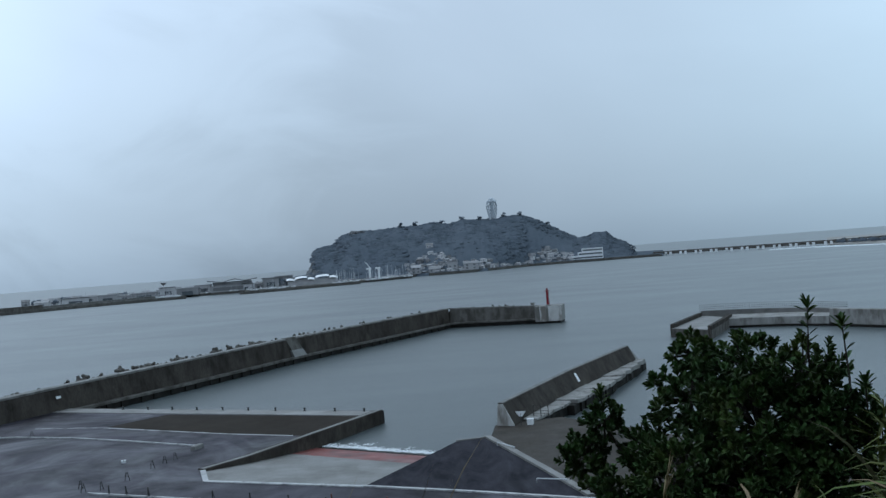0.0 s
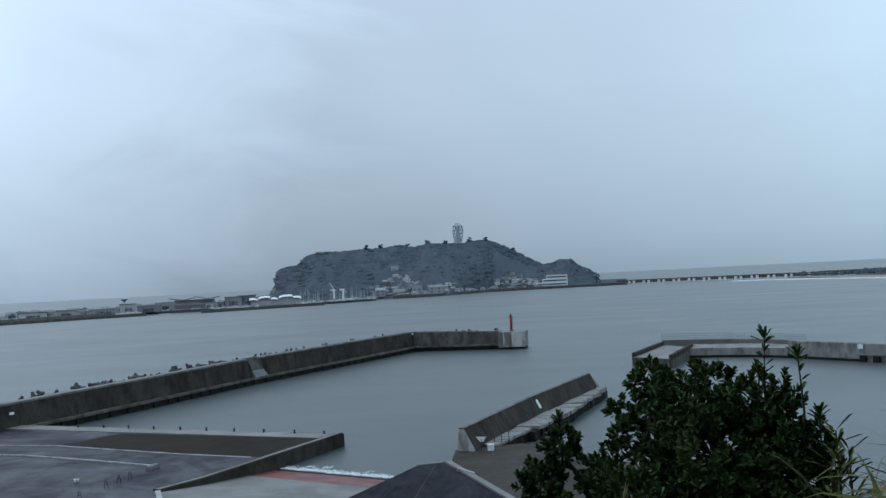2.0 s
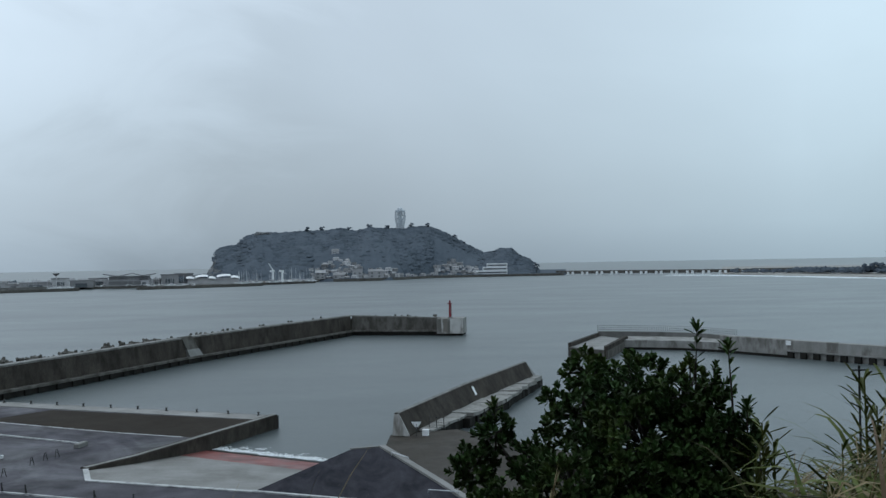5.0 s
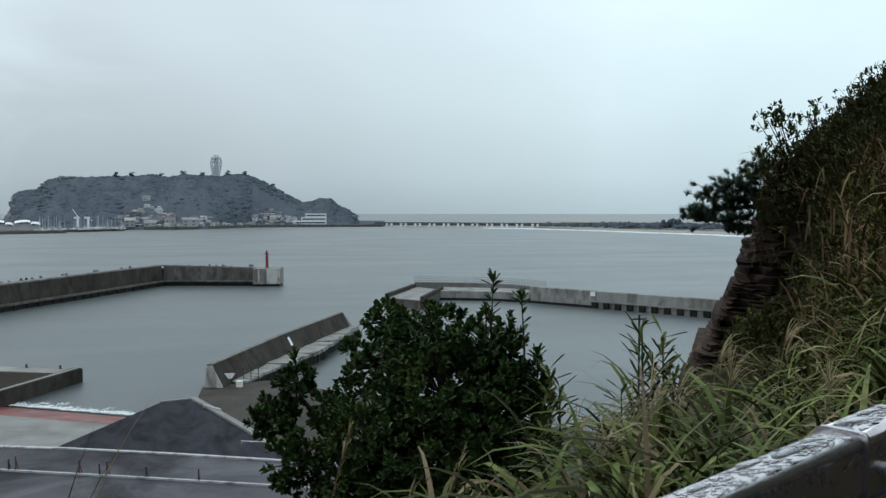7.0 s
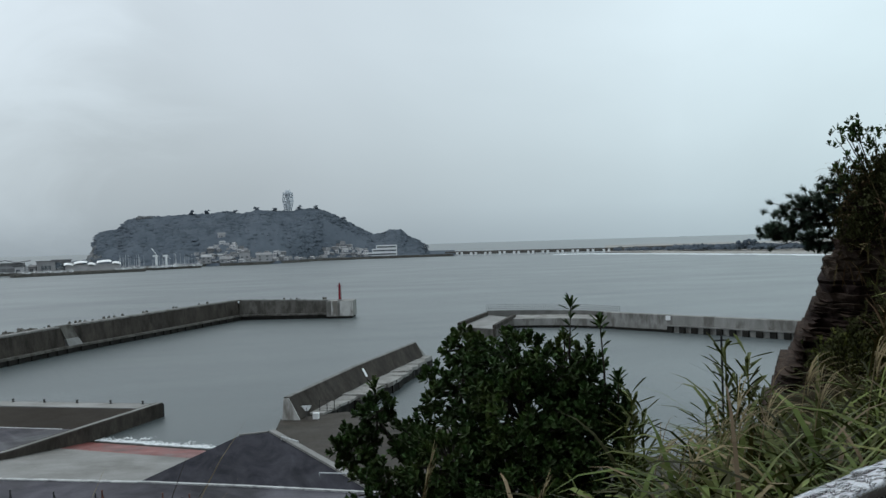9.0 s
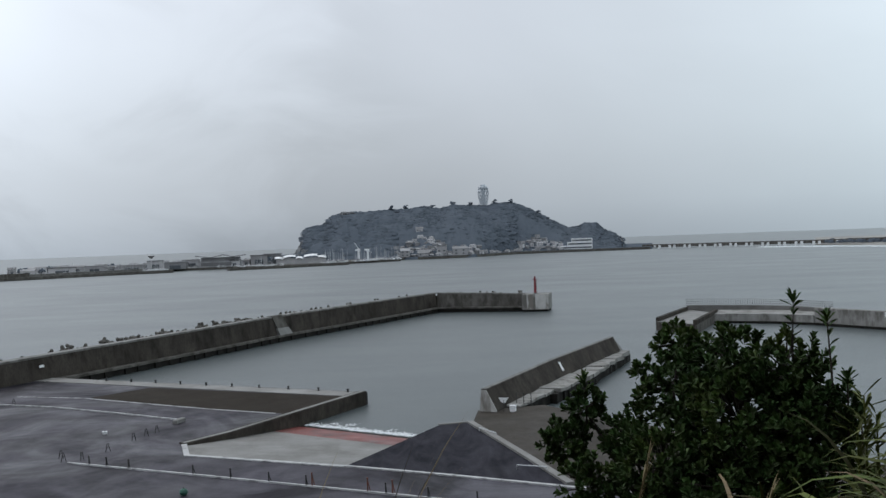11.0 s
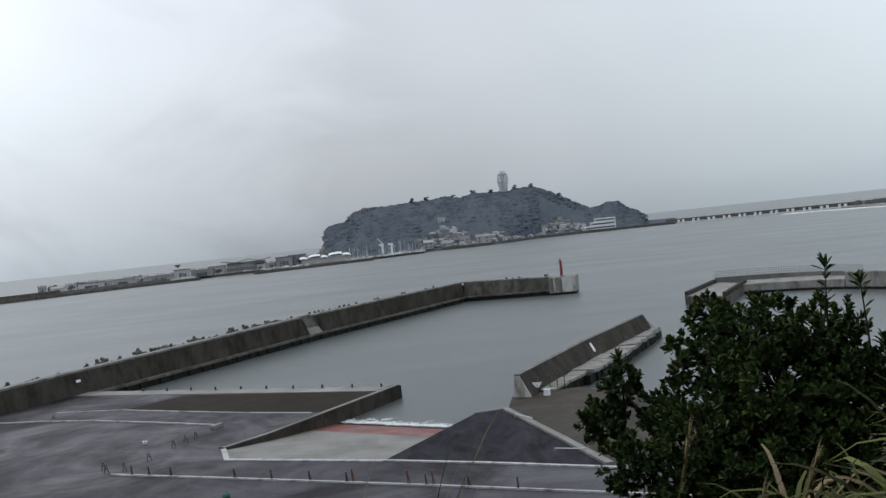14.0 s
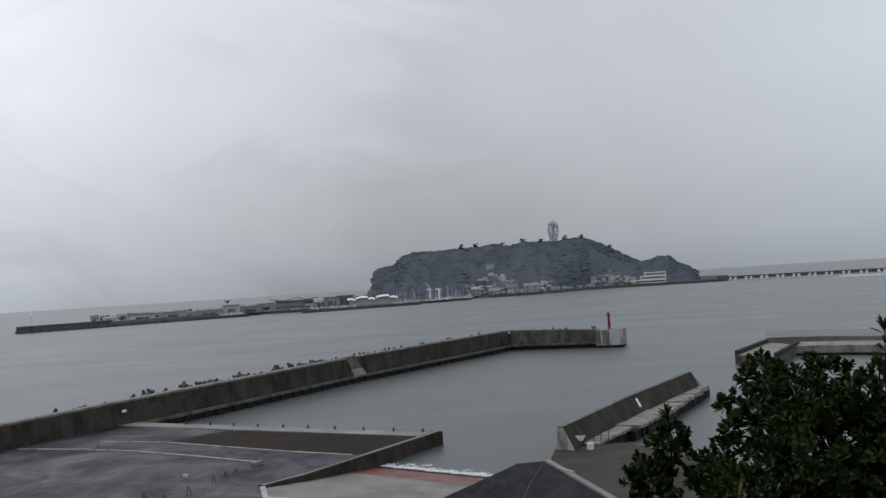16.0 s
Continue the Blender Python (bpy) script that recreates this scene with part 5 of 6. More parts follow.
tagged(part("ground", g.mesh("hillside", M["soil"], True)), "dark overgrown soil of the headland's slope", "hillside", kind="structure")
# Never in view; its dark asphalt is there to darken the handrail's face.
tagged(part("footpath", Geo().slab([(-9.0, -5.0), (6.0, -4.0), (3.2, 2.0), (0.70, 0.62), (-1.8, -0.45), (-9.0, -2.0)], 14.0, 14.62).mesh("footpath", M["asphalt_new"])), "unseen footpath at the viewpoint, dark for the handrail's reflection", "footpath", kind="structure")

# unseen headland slope added behind the viewpoint: blocks sky, darkens the rail's reflection
g = Geo()
bz = [60 + 5 * i for i in range(45)]
br_ = [4.5, 6, 8, 11, 15, 20, 28, 40]
for az in bz:
    for r in br_:
        g.v.append(tuple(polar(az, r, 14.3 + 1.25 * (r - 4.5) * smooth(58, 75, az) * (1 - smooth(262, 280, az)) + 0.8 * noise.noise((az * 0.1, r * 0.3, 7)))))
for i in range(len(bz) - 1):
    for j in range(len(br_) - 1):
        a = i * len(br_) + j
        g.f.append((a, a + 1, a + len(br_) + 1, a + len(br_)))
tagged(part("ground", g.mesh("hill_back", M["soil"], True)), "unseen dark slope added behind the viewpoint to block the sky", "hillside", kind="structure")

# layered rock at the edge of the headland
EDGE = [(4, 28.5), (9.0, 29.6), (12.0, 30.5), (12.74, 31.1), (13.45, 32.2), (14.1, 33.0), (15.47, 34.2), (16.4, 34.9), (17.0, 35.6)]
rock = random.Random(21)
g = Geo()
z = 6.0
while z < 16.9:
    th = rock.uniform(0.04, 0.10) if rock.random() < 0.7 else rock.uniform(0.12, 0.22)
    a0 = lerp_table(EDGE, z) + 0.55 + 0.6 * noise.noise((z * 1.7, 3.0, 0.0)) + 0.4 * noise.noise((z * 3.5, 9.0, 0.0)) + rock.uniform(-0.15, 0.15)
    top, bot = [], []
    for k in range(15):
        u = k / 14
        az = a0 + 7.5 * u ** 1.5 + (rock.uniform(-0.06, 0.06) if k else 0)
        r = 21.2 - 1.6 * u + 0.5 * max(0.0, 1 - u * 9) + 0.35 * noise.noise((u * 6, z * 1.5, 8.0)) + rock.uniform(-0.10, 0.10)
        top.append(polar(az, r, z + th + rock.uniform(-0.03, 0.03)))
        bot.append(polar(az + rock.uniform(0.0, 0.25), r + rock.uniform(0.0, 0.25), z))
    back_t, back_b = [polar(a0 + 0.2, 25.5, z + th), polar(a0 + 8, 25.5, z + th)], [polar(a0 + 0.2, 25.5, z), polar(a0 + 8, 25.5, z)]
    ring_t, ring_b = top + [back_t[1], back_t[0]], bot + [back_b[1], back_b[0]]
    m = len(ring_t)
    g.add(ring_t + ring_b, [tuple(range(m)), tuple(reversed(range(m, 2 * m)))] + [(m + i, m + (i + 1) % m, (i + 1) % m, i) for i in range(m)])
    z += th * rock.uniform(0.85, 1.0)
tagged(part("rock_cliff", g.mesh("rock_cliff", M["rock"])), "brown layered rock cliff at the headland's edge", "cliff", kind="structure")


# ---------------------------------------------------------------- plants
def leaf(g, p, d, up, l, w, fold=0.25):
    """A leaf from p along d: a folded blade with a rounded tip."""
    s = d.cross(up)
    if s.length < 1e-3:
        s = d.cross(Vector((1, 0, 0)))
    s.normalize()
    u = s.cross(d)
    q = [p, p + d * l * 0.45 + s * w * 0.42 + u * w * fold, p + d * l * 0.85 + s * w * 0.4 + u * w * fold, p + d * l, p + d * l * 0.85 - s * w * 0.4 + u * w * fold, p + d * l * 0.45 - s * w * 0.42 + u * w * fold]
    g.add(q, [(0, 1, 2, 3), (0, 3, 4, 5)])


def rand_dir(r, zmin=-1.0):
    while True:
        v = Vector((r.uniform(-1, 1), r.uniform(-1, 1), r.uniform(zmin, 1)))
        if 0.05 < v.length < 1:
            return v.normalized()


def rosette(g, p, axis, r, n=9, l=0.060, w=0.037):
    axis = axis.normalized()
    s = axis.orthogonal().normalized()
    t = axis.cross(s)
    a0 = r.uniform(0, 6)
    for k in range(n):
        a = a0 + k * 2.4
        tilt = 0.25 + 0.9 * (1 - k / n) + r.uniform(-0.15, 0.15)
        d = (axis * math.cos(tilt) + (s * math.cos(a) + t * math.sin(a)) * math.sin(tilt)).normalized()
        leaf(g, p - axis * 0.02 * (1 - k / n) * 2, d, axis, l * r.uniform(0.75, 1.15), w * r.uniform(0.8, 1.15))


LOBES = [(0.95, 7.29, 14.38, 0.20), (1.12, 7.31, 14.64, 0.17), (1.41, 7.14, 14.44, 0.21), (1.86, 7.35, 15.10, 0.18), (1.76, 7.12, 14.80, 0.31), (2.14, 6.96, 15.00, 0.29), (2.08, 6.60, 14.64, 0.46),
         (2.38, 6.46, 15.00, 0.27), (2.40, 6.28, 14.63, 0.36), (1.58, 6.67, 14.30, 0.37), (2.54, 6.15, 14.78, 0.18), (1.08, 6.95, 14.12, 0.23), (1.99, 6.32, 14.22, 0.52), (2.41, 5.98, 14.26, 0.36), (1.62, 6.6, 13.8, 0.50), (2.2, 6.2, 13.8, 0.6)]
BASE = Vector((1.9, 6.75, ground_z(15.7, 7.0) - 0.1))
br = random.Random(9)
bush = thing("bush", "dense dark-green evergreen bush with glossy leaves", "bush", at=tuple(BASE))
wood, g, g2 = Geo(), Geo(), Geo()
for x, y, z, r0 in LOBES:
    c = Vector((x, y, z)) - BASE
    mid = Vector((c.x * 0.35 + br.uniform(-0.1, 0.1), c.y * 0.35, c.z * 0.5))
    wood.tube([(br.uniform(-0.06, 0.06), br.uniform(-0.06, 0.06), 0), mid, c], [0.035, 0.022, 0.01], 6)
    cnt = int(125 * (r0 / 0.25) ** 2)
    for k in range(cnt):
        d = rand_dir(br, -0.7)
        q = c + d * r0 * (0.5 + 0.52 * br.random() ** 0.6) * (1 + 0.22 * noise.noise((c + d * 0.9) * 3.1))
        ax = (d + Vector((0, 0, 0.7)) + rand_dir(br) * 0.35)
        rosette(g if k % 2 else g2, q, ax, br, 8)
        if k % 5 == 0:
            wood.tube([c + (q - c) * 0.2, q], [0.007, 0.004], 4, False)
for (x, y, z), h in (((2.40, 6.40, 15.18), 0.30), ((2.545, 6.12, 15.02), 0.36), ((2.60, 6.02, 14.72), 0.28), ((1.13, 7.30, 14.72), 0.14), ((2.66, 5.95, 14.55), 0.22)):
    p0 = Vector((x, y, z)) - BASE
    p1 = p0 + Vector((br.uniform(-0.03, 0.03), 0, h))
    wood.tube([p0 - Vector((0, 0, 0.3)), p0, p1], [0.010, 0.008, 0.004], 5)
    for k in range(7):
        u = k / 6
        q = p0 + (p1 - p0) * u
        for _ in range(2):
            a = br.uniform(0, 6.3)
            leaf(g, q, Vector((math.cos(a), math.sin(a), 0.8)).normalized(), Vector((0, 0, 1)), 0.085, 0.03)
    rosette(g, p1, Vector((0, 0, 1)), br, 10, 0.095, 0.032)
part("trunk", wood.mesh("bush_wood", M["bark"]), bush)
part("foliage", g.mesh("bush_leaves", M["leaf"]), bush)
part("inner_foliage", g2.mesh("bush_leaves_in", M["leaf"]), bush)


def blade(g, p, az, l, w, lean, droop, r, seg=6):
    """A long grass blade that rises and arches over."""
    d, side = Vector((math.cos(az), math.sin(az), 0)), Vector((-math.sin(az), math.cos(az), 0))
    n0, q, a = len(g.v), Vector(p), lean
    tw = r.uniform(-0.5, 0.5)
    for i in range(seg + 1):
        u = i / seg
        ww = w * (0.6 + 1.2 * u if u < 0.35 else 1.02 * (1 - ((u - 0.35) / 0.65) ** 1.6)) + 0.0006
        s = side * math.cos(tw) + Vector((0, 0, 1)) * math.sin(tw)
        g.v += [tuple(q - s * ww / 2), tuple(q + s * ww / 2)]
        q = q + (d * math.sin(a) + Vector((0, 0, 1)) * math.cos(a)) * (l / seg)
        a += droop / seg * (0.4 + 1.6 * u)
    g.f += [(n0 + 2 * i, n0 + 2 * i + 1, n0 + 2 * i + 3, n0 + 2 * i + 2) for i in range(seg)]


gr = random.Random(31)
green, dry = Geo(), Geo()


def tuft(az, r, n, l, spread=0.14, dryness=0.07, wide=0.040):
    for _ in range(n):
        p = polar(az, r) + Vector((gr.gauss(0, spread), gr.gauss(0, spread), 0))
        aa = math.degrees(math.atan2(p.x, p.y))
        p.z = ground_z(aa, math.hypot(p.x, p.y)) - 0.03
        isdry = gr.random() < dryness
        blade(dry if isdry else green, p, gr.uniform(0, 6.3), l * gr.uniform(0.55, 1.15), wide * gr.uniform(0.6, 1.2), gr.uniform(0.05, 0.5), gr.uniform(1.3, 3.3), gr, 8)


# tall grass right of the bush, in front of the rail's far side
for i in range(430):
    az = gr.uniform(23.2, 52)
    r = gr.uniform(3.4, 7.2 if az < 36 else 10.5)
    if az < 26 and r < 5.3:
        continue
    tuft(az, r, 10, lerp_table([(20, 0.55), (23.5, 0.68), (26, 0.95), (30, 1.15), (34, 1.35), (40, 1.3), (52, 1.45)], az) * gr.uniform(0.55, 1.1), 0.11, 0.12, 0.035)
# grass in front of the bush and along its foot
for i in range(56):
    az = gr.uniform(7, 22)
    r = gr.uniform(4.4, 5.7)
    tuft(az, r, 5, lerp_table([(5, 0.9), (12, 1.0), (18, 0.95), (24, 0.9)], az) * gr.uniform(0.6, 1.1), 0.12, 0.14, 0.026)
# broad green blades standing up before the bush
for az, r, l in ((13.5, 5.0, 1.35), (16.6, 5.0, 1.7), (17.4, 5.1, 1.5), (18.8, 5.1, 1.55), (20.6, 5.2, 1.45)):
    tuft(az, r, 6, l, 0.06, 0.1, 0.032)
# grass climbing the lower hillside
def slope_share(az, r):
    """0 at the foot of the slope as the eye meets it, 1 at its skyline."""
    def elev(q):
        return math.degrees(math.atan2(ground_z(az, q) + 0.5 - EYE, q))
    return (elev(r) - elev(6.5)) / max(1.0, elev(21.5) - elev(6.5))


for i in range(1150):
    az = gr.uniform(36.5, 57)
    r = 7 + 13.0 * gr.random() ** 1.1
    u = slope_share(az, r) + 0.22 * noise.noise((az * 0.22, r * 0.3, 3.0))
    if az < 39 and r > 11 or u > 0.62:
        continue
    tuft(az, r, 8, gr.uniform(0.6, 1.15) * (1 if r < 13 else 0.75), 0.22, 0.08 + 0.3 * max(0.0, u), 0.034)
# a few dry stalks to the side of the bush
for az, r, h in ((-5.75, 4.1, 1.36), (-5.45, 4.12, 1.46), (-5.9, 4.1, 1.40), (-5.3, 4.1, 1.50), (-4.9, 4.15, 1.42), (-6.3, 4.0, 1.2), (-10.9, 3.9, 1.25), (-11.3, 3.9, 1.1), (-5.6, 4.1, 1.3)):
    p = polar(az, r, ground_z(az, r))
    blade(dry, p, gr.uniform(-0.6, 0.6), h * 1.05, 0.020, 0.14, gr.uniform(0.3, 0.7), gr, 8)
tagged(part("grass", green.mesh("grass", M["grass"])), "tall wet green grass with long arching blades", "grass", kind="stuff")
tagged(part("dry_grass", dry.mesh("dry_grass", M["dry_grass"])), "straw-coloured dry grass blades among the green", "grass", kind="stuff")

# seed plumes
def plume(az, r, h, lean, n=20, size=0.30):
    base = polar(az, r, ground_z(az, r))
    ob = thing("grass_plume", "drooping tan seed plume of tall grass", "plume", "grass plumes", at=tuple(base))
    d = Vector((math.cos(lean), math.sin(lean), 0))
    tip = Vector((0, 0, h)) + d * 0.14
    part("stalk", Geo().tube([(0, 0, 0), (d.x * 0.04, d.y * 0.04, h * 0.6), tip], [0.005, 0.004, 0.003], 5).mesh("stalk", M["dry_grass"]), ob)
    gg = Geo()
    for k in range(n):
        u = gr.random()
        q = tip - Vector((0, 0, 0.14 * u))
        a = math.atan2(d.y, d.x) + gr.gauss(0, 0.55)
        blade(gg, q, a, size * gr.uniform(0.6, 1.2), 0.0055, gr.uniform(0.3, 1.2), gr.uniform(1.1, 2.3), gr, 6)
    part("seed_head", gg.mesh("seed_head", M["plume"]), ob)


for az, r, h, lean in ((24.8, 5.3, 0.74, 0.3), (26.2, 5.2, 0.84, 0.0), (33.0, 5.8, 1.12, 0.2), (33.9, 5.7, 1.05, 0.4), (29.2, 4.7, 0.95, 0.3),
                       (39.5, 5.2, 1.02, 0.6), (42.5, 6.2, 1.1, 0.3), (26.8, 4.3, 0.8, 0.5), (36.6, 6.4, 1.2, 0.2), (28.0, 5.4, 0.9, 0.1), (31.0, 5.0, 0.95, 0.4)):
    plume(az, r, h - 0.12, lean)

# one closed, upright plume before the bush
for az, r, h in ((10.3, 5.2, 1.30), (14.2, 4.9, 0.95), (17.0, 4.8, 0.92)):
    base = polar(az, r, ground_z(az, r))
    ob = thing("grass_plume", "closed upright tan seed plume", "plume", "grass plumes", at=tuple(base))
    part("stalk", Geo().tube([(0, 0, 0), (0.06, 0, h * 0.6), (0.20, 0, h)], [0.005, 0.004, 0.003], 5).mesh("stalk", M["dry_grass"]), ob)
    gg = Geo()
    for k in range(34):
        u = gr.uniform(0.68, 0.95)
        blade(gg, Vector((0.06 + 0.35 * (u - 0.6), 0, h * u)), gr.uniform(-0.7, 0.7), gr.uniform(0.10, 0.2), 0.006, gr.uniform(0.2, 0.5), gr.uniform(0.1, 0.5), gr, 4)
    part("seed_head", gg.mesh("seed_head", M["plume"]), ob)

# leafy stems beside the bush
M["ls"] = material("reed_leaf", (0.075, 0.105, 0.030), (0.150, 0.165, 0.062), 4.0, (0.5, 0.7), island=0.5, spec=0.2)
for az, r, top in ((24.0, 6.05, 14.98), (24.6, 6.1, 14.86), (23.6, 6.0, 14.80), (29.4, 6.0, 15.28), (30.0, 6.1, 15.10), (30.6, 6.0, 15.22), (31.2, 6.0, 15.0), (28.2, 6.2, 14.85)):
    zb = ground_z(az, r)
    ob = thing("leafy_stem", "upright reed-like stem with narrow pointed leaves", "plant", "leafy stems", at=tuple(polar(az, r, zb)))
    h = top - zb
    part("stem", Geo().tube([(0, 0, 0), (0.03, 0, h * 0.6), (0.02, 0, h)], [0.009, 0.008, 0.004], 6).mesh("ls_stem", M["hill_leaf"]), ob)
    gg = Geo()
    for k in range(44):
        u = 0.35 + 0.65 * k / 43
        a = gr.uniform(0, 6.3)
        leaf(gg, Vector((0.02, 0, h * u)), Vector((math.cos(a), math.sin(a), gr.uniform(0.2, 1.3))).normalized(), Vector((0, 0, 1)), gr.uniform(0.10, 0.21), 0.026)
    part("foliage", gg.mesh("ls_leaves", M["ls"]), ob)
stake = thing("stake", "thin dark upright stake in the grass", "stake", at=tuple(polar(29.3, 6.6, ground_z(29.3, 6.6))))
zt = 15.28 - ground_z(29.3, 6.6)
part("pole", Geo().tube([(0, 0, 0), (0, 0, zt)], 0.007, 6).mesh("stake_pole", M["dark_metal"]), stake)
part("crosspiece", Geo().tube([(-0.05, 0, zt - 0.03), (0.05, 0, zt - 0.03)], 0.006, 5).mesh("stake_cross", M["dark_metal"]), stake)

# shrubs over the hillside: dark evergreens to the skyline, withered reeds between, fresh green below
hs = random.Random(17)
dark, fresh, reed = Geo(), Geo(), Geo()


def shrub(g, p, rad, n, l, w, flat=0.8):
    """Leafy twigs on a lumpy dome, the leaves in sprays that point out and up."""
    for k in range(n):
        d = rand_dir(hs, -0.25)
        q = p + Vector((d.x, d.y, d.z * flat)) * rad * hs.uniform(0.72, 1.0) * (1 + 0.45 * noise.noise((p + d * rad) * 2.1))
        ax = (d + Vector((0, 0, 0.5)) + rand_dir(hs) * 0.4).normalized()
        for m in range(5):
            leaf(g, q + rand_dir(hs) * l * 0.5, (ax + rand_dir(hs) * 0.75).normalized(), Vector((0, 0, 1)), l * hs.uniform(0.7, 1.3), w)


for i in range(1150):
    az, r = hs.uniform(35.0, 58), 7.5 + 14.3 * hs.random() ** 0.75
    if az < 38.6 and r < 20.9 or az < 36.2:
        continue
    u = slope_share(az, r) + 0.30 * noise.noise((az * 0.20, r * 0.25, 11.0))
    p = polar(az, r, ground_z(az, r) + hs.uniform(-0.1, 0.2))
    if u > 0.74 or noise.noise((az * 0.33, r * 0.4, 21.0)) > 0.26:
        shrub(dark, p, hs.uniform(0.4, 0.95), 62, 0.085, 0.042)
    elif u > 0.34 and hs.random() < 0.45:
        for k in range(34):
            q = p + Vector((hs.gauss(0, 0.35), hs.gauss(0, 0.35), 0))
            blade(reed, q, hs.uniform(0, 6.3), hs.uniform(0.4, 0.95), 0.026, hs.uniform(0.05, 0.6), hs.uniform(0.8, 2.6), hs, 4)
    elif u > 0.34 and hs.random() < 0.5:
        shrub(dark, p, hs.uniform(0.35, 0.8), 56, 0.080, 0.040)
    elif hs.random() < 0.75:
        shrub(fresh, p, hs.uniform(0.3, 0.7), 44, 0.085, 0.040)
# thicket along the skyline
for i in range(120):
    az = 36.3 + 14 * hs.random()
    p = polar(az, 21.0 + hs.uniform(-0.6, 0.7), ground_z(az, 21.3) + hs.uniform(-0.2, 0.2))
    shrub(dark, p, hs.uniform(0.35, 0.75), 60, 0.080, 0.040)
# hanging growth over the top of the rock face
for i in range(46):
    z = hs.uniform(15.5, 17.1)
    p = polar(lerp_table([(15.5, 36.2), (17.1, 35.5)], z) + 3.0 * hs.random(), 20.9, z)
    for k in range(14):
        q = p + Vector((hs.gauss(0, 0.22), hs.gauss(0, 0.15), hs.gauss(0, 0.15)))
        blade(reed, q, hs.uniform(2.4, 5.6), hs.uniform(0.25, 0.55), 0.020, hs.uniform(0.5, 1.4), hs.uniform(0.8, 2.0), hs, 4)
    if i % 3:
        shrub(dark, p, 0.4, 34, 0.07, 0.036)
# dark evergreens at the foot of the rock face
for i in range(24):
    az = hs.uniform(34.9, 40.0)
    p = polar(az, hs.uniform(15.5, 18.0), 13.45 + 0.13 * (az - 34) + hs.uniform(-0.2, 0.25))
    shrub(dark if i % 3 else fresh, p, hs.uniform(0.35, 0.7), 70, 0.075, 0.040)
tagged(part("hillside_thicket", dark.mesh("hillside_thicket", M["dark_leaf"])), "dark evergreen thicket covering the steep hillside", "shrubs", kind="stuff")
tagged(part("hillside_shrubs", fresh.mesh("hillside_shrubs", M["hill_leaf"])), "fresh green shrubs on the lower hillside", "shrubs", kind="stuff")
tagged(part("withered_reeds", reed.mesh("withered_reeds", M["brown_reed"])), "withered brown reeds between the hillside shrubs", "reeds", kind="stuff")

# bare twigs and a sparse small tree on the skyline
g, gl = Geo(), Geo()
for i in range(46):
    az = hs.uniform(38.0, 44.5)
    p = polar(az, 22.0, ground_z(az, 22.0) - 0.1)
    q = p + Vector((hs.uniform(-0.6, 0.2), hs.uniform(-0.2, 0.2), hs.uniform(0.6, 1.25)))
    m_ = p.lerp(q, 0.5) + rand_dir(hs) * 0.08
    g.tube([p, m_, q], [0.016, 0.011, 0.004], 4, False)
    for k in range(4):
        b0 = m_.lerp(q, hs.random())
        g.tube([b0, b0 + Vector((hs.uniform(-0.25, 0.2), hs.uniform(-0.1, 0.1), hs.uniform(0.1, 0.35)))], [0.007, 0.003], 4, False)
tagged(part("bare_twigs", g.mesh("bare_twigs", M["bark"])), "bare thin twigs along the hill's skyline", "twigs", kind="stuff")
small = thing("small_tree", "sparse wind-bent small tree on the cliff top", "tree", at=tuple(polar(37.1, 21.6, ground_z(37.1, 21.6) + 0.1)))
small.scale = (1.15, 1.15, 1.35)
g, gl = Geo(), Geo()
for i in range(22):
    q = Vector((hs.uniform(-0.85, 0.5), hs.uniform(-0.3, 0.3), hs.uniform(0.5, 1.55)))
    q.z *= 1.0 - 0.25 * abs(q.x)
    g.tube([(0.25, 0, 0), Vector((0.1, 0, 0.2)).lerp(q, 0.5), q], [0.03, 0.014, 0.005], 5, False)
    for k in range(5):
        rosette(gl, q + rand_dir(hs) * 0.14, Vector((0, 0, 1)) + rand_dir(hs) * 0.6, hs, 5, 0.10, 0.055)
part("trunk", g.mesh("st_wood", M["bark"]), small)
part("foliage", gl.mesh("st_leaves", M["leaf"]), small)

# pine leaning out over the cliff
PINE = [(a + 0.8, e - 0.7) for a, e in [(30.95, 0.35), (31.5, 0.85), (32.1, 0.2), (32.35, 1.9), (32.9, 2.4), (33.0, 0.9), (33.3, -0.2), (33.7, 2.1), (33.9, 0.3), (34.2, 2.9), (34.5, 1.6), (34.6, 3.2), (33.4, 1.4), (31.9, 1.5), (34.3, -0.5), (35.0, 2.4)]]
pbase = polar(36.8, 22.6, 15.3)
pine = thing("cliff_pine", "dark pine leaning out over the cliff edge", "tree", at=tuple(pbase))
g, gl = Geo(), Geo()
LIMB = [Vector((0, 0, 0))] + [polar(a, r, EYE + r * math.tan(radians(e))) - pbase for a, r, e in ((36.0, 22.5, -0.3), (35.0, 22.4, 0.2), (33.8, 22.3, 0.15), (32.7, 22.2, -0.05), (31.9, 22.2, -0.35))]
g.tube(LIMB, [0.09, 0.08, 0.06, 0.045, 0.03, 0.012], 7)
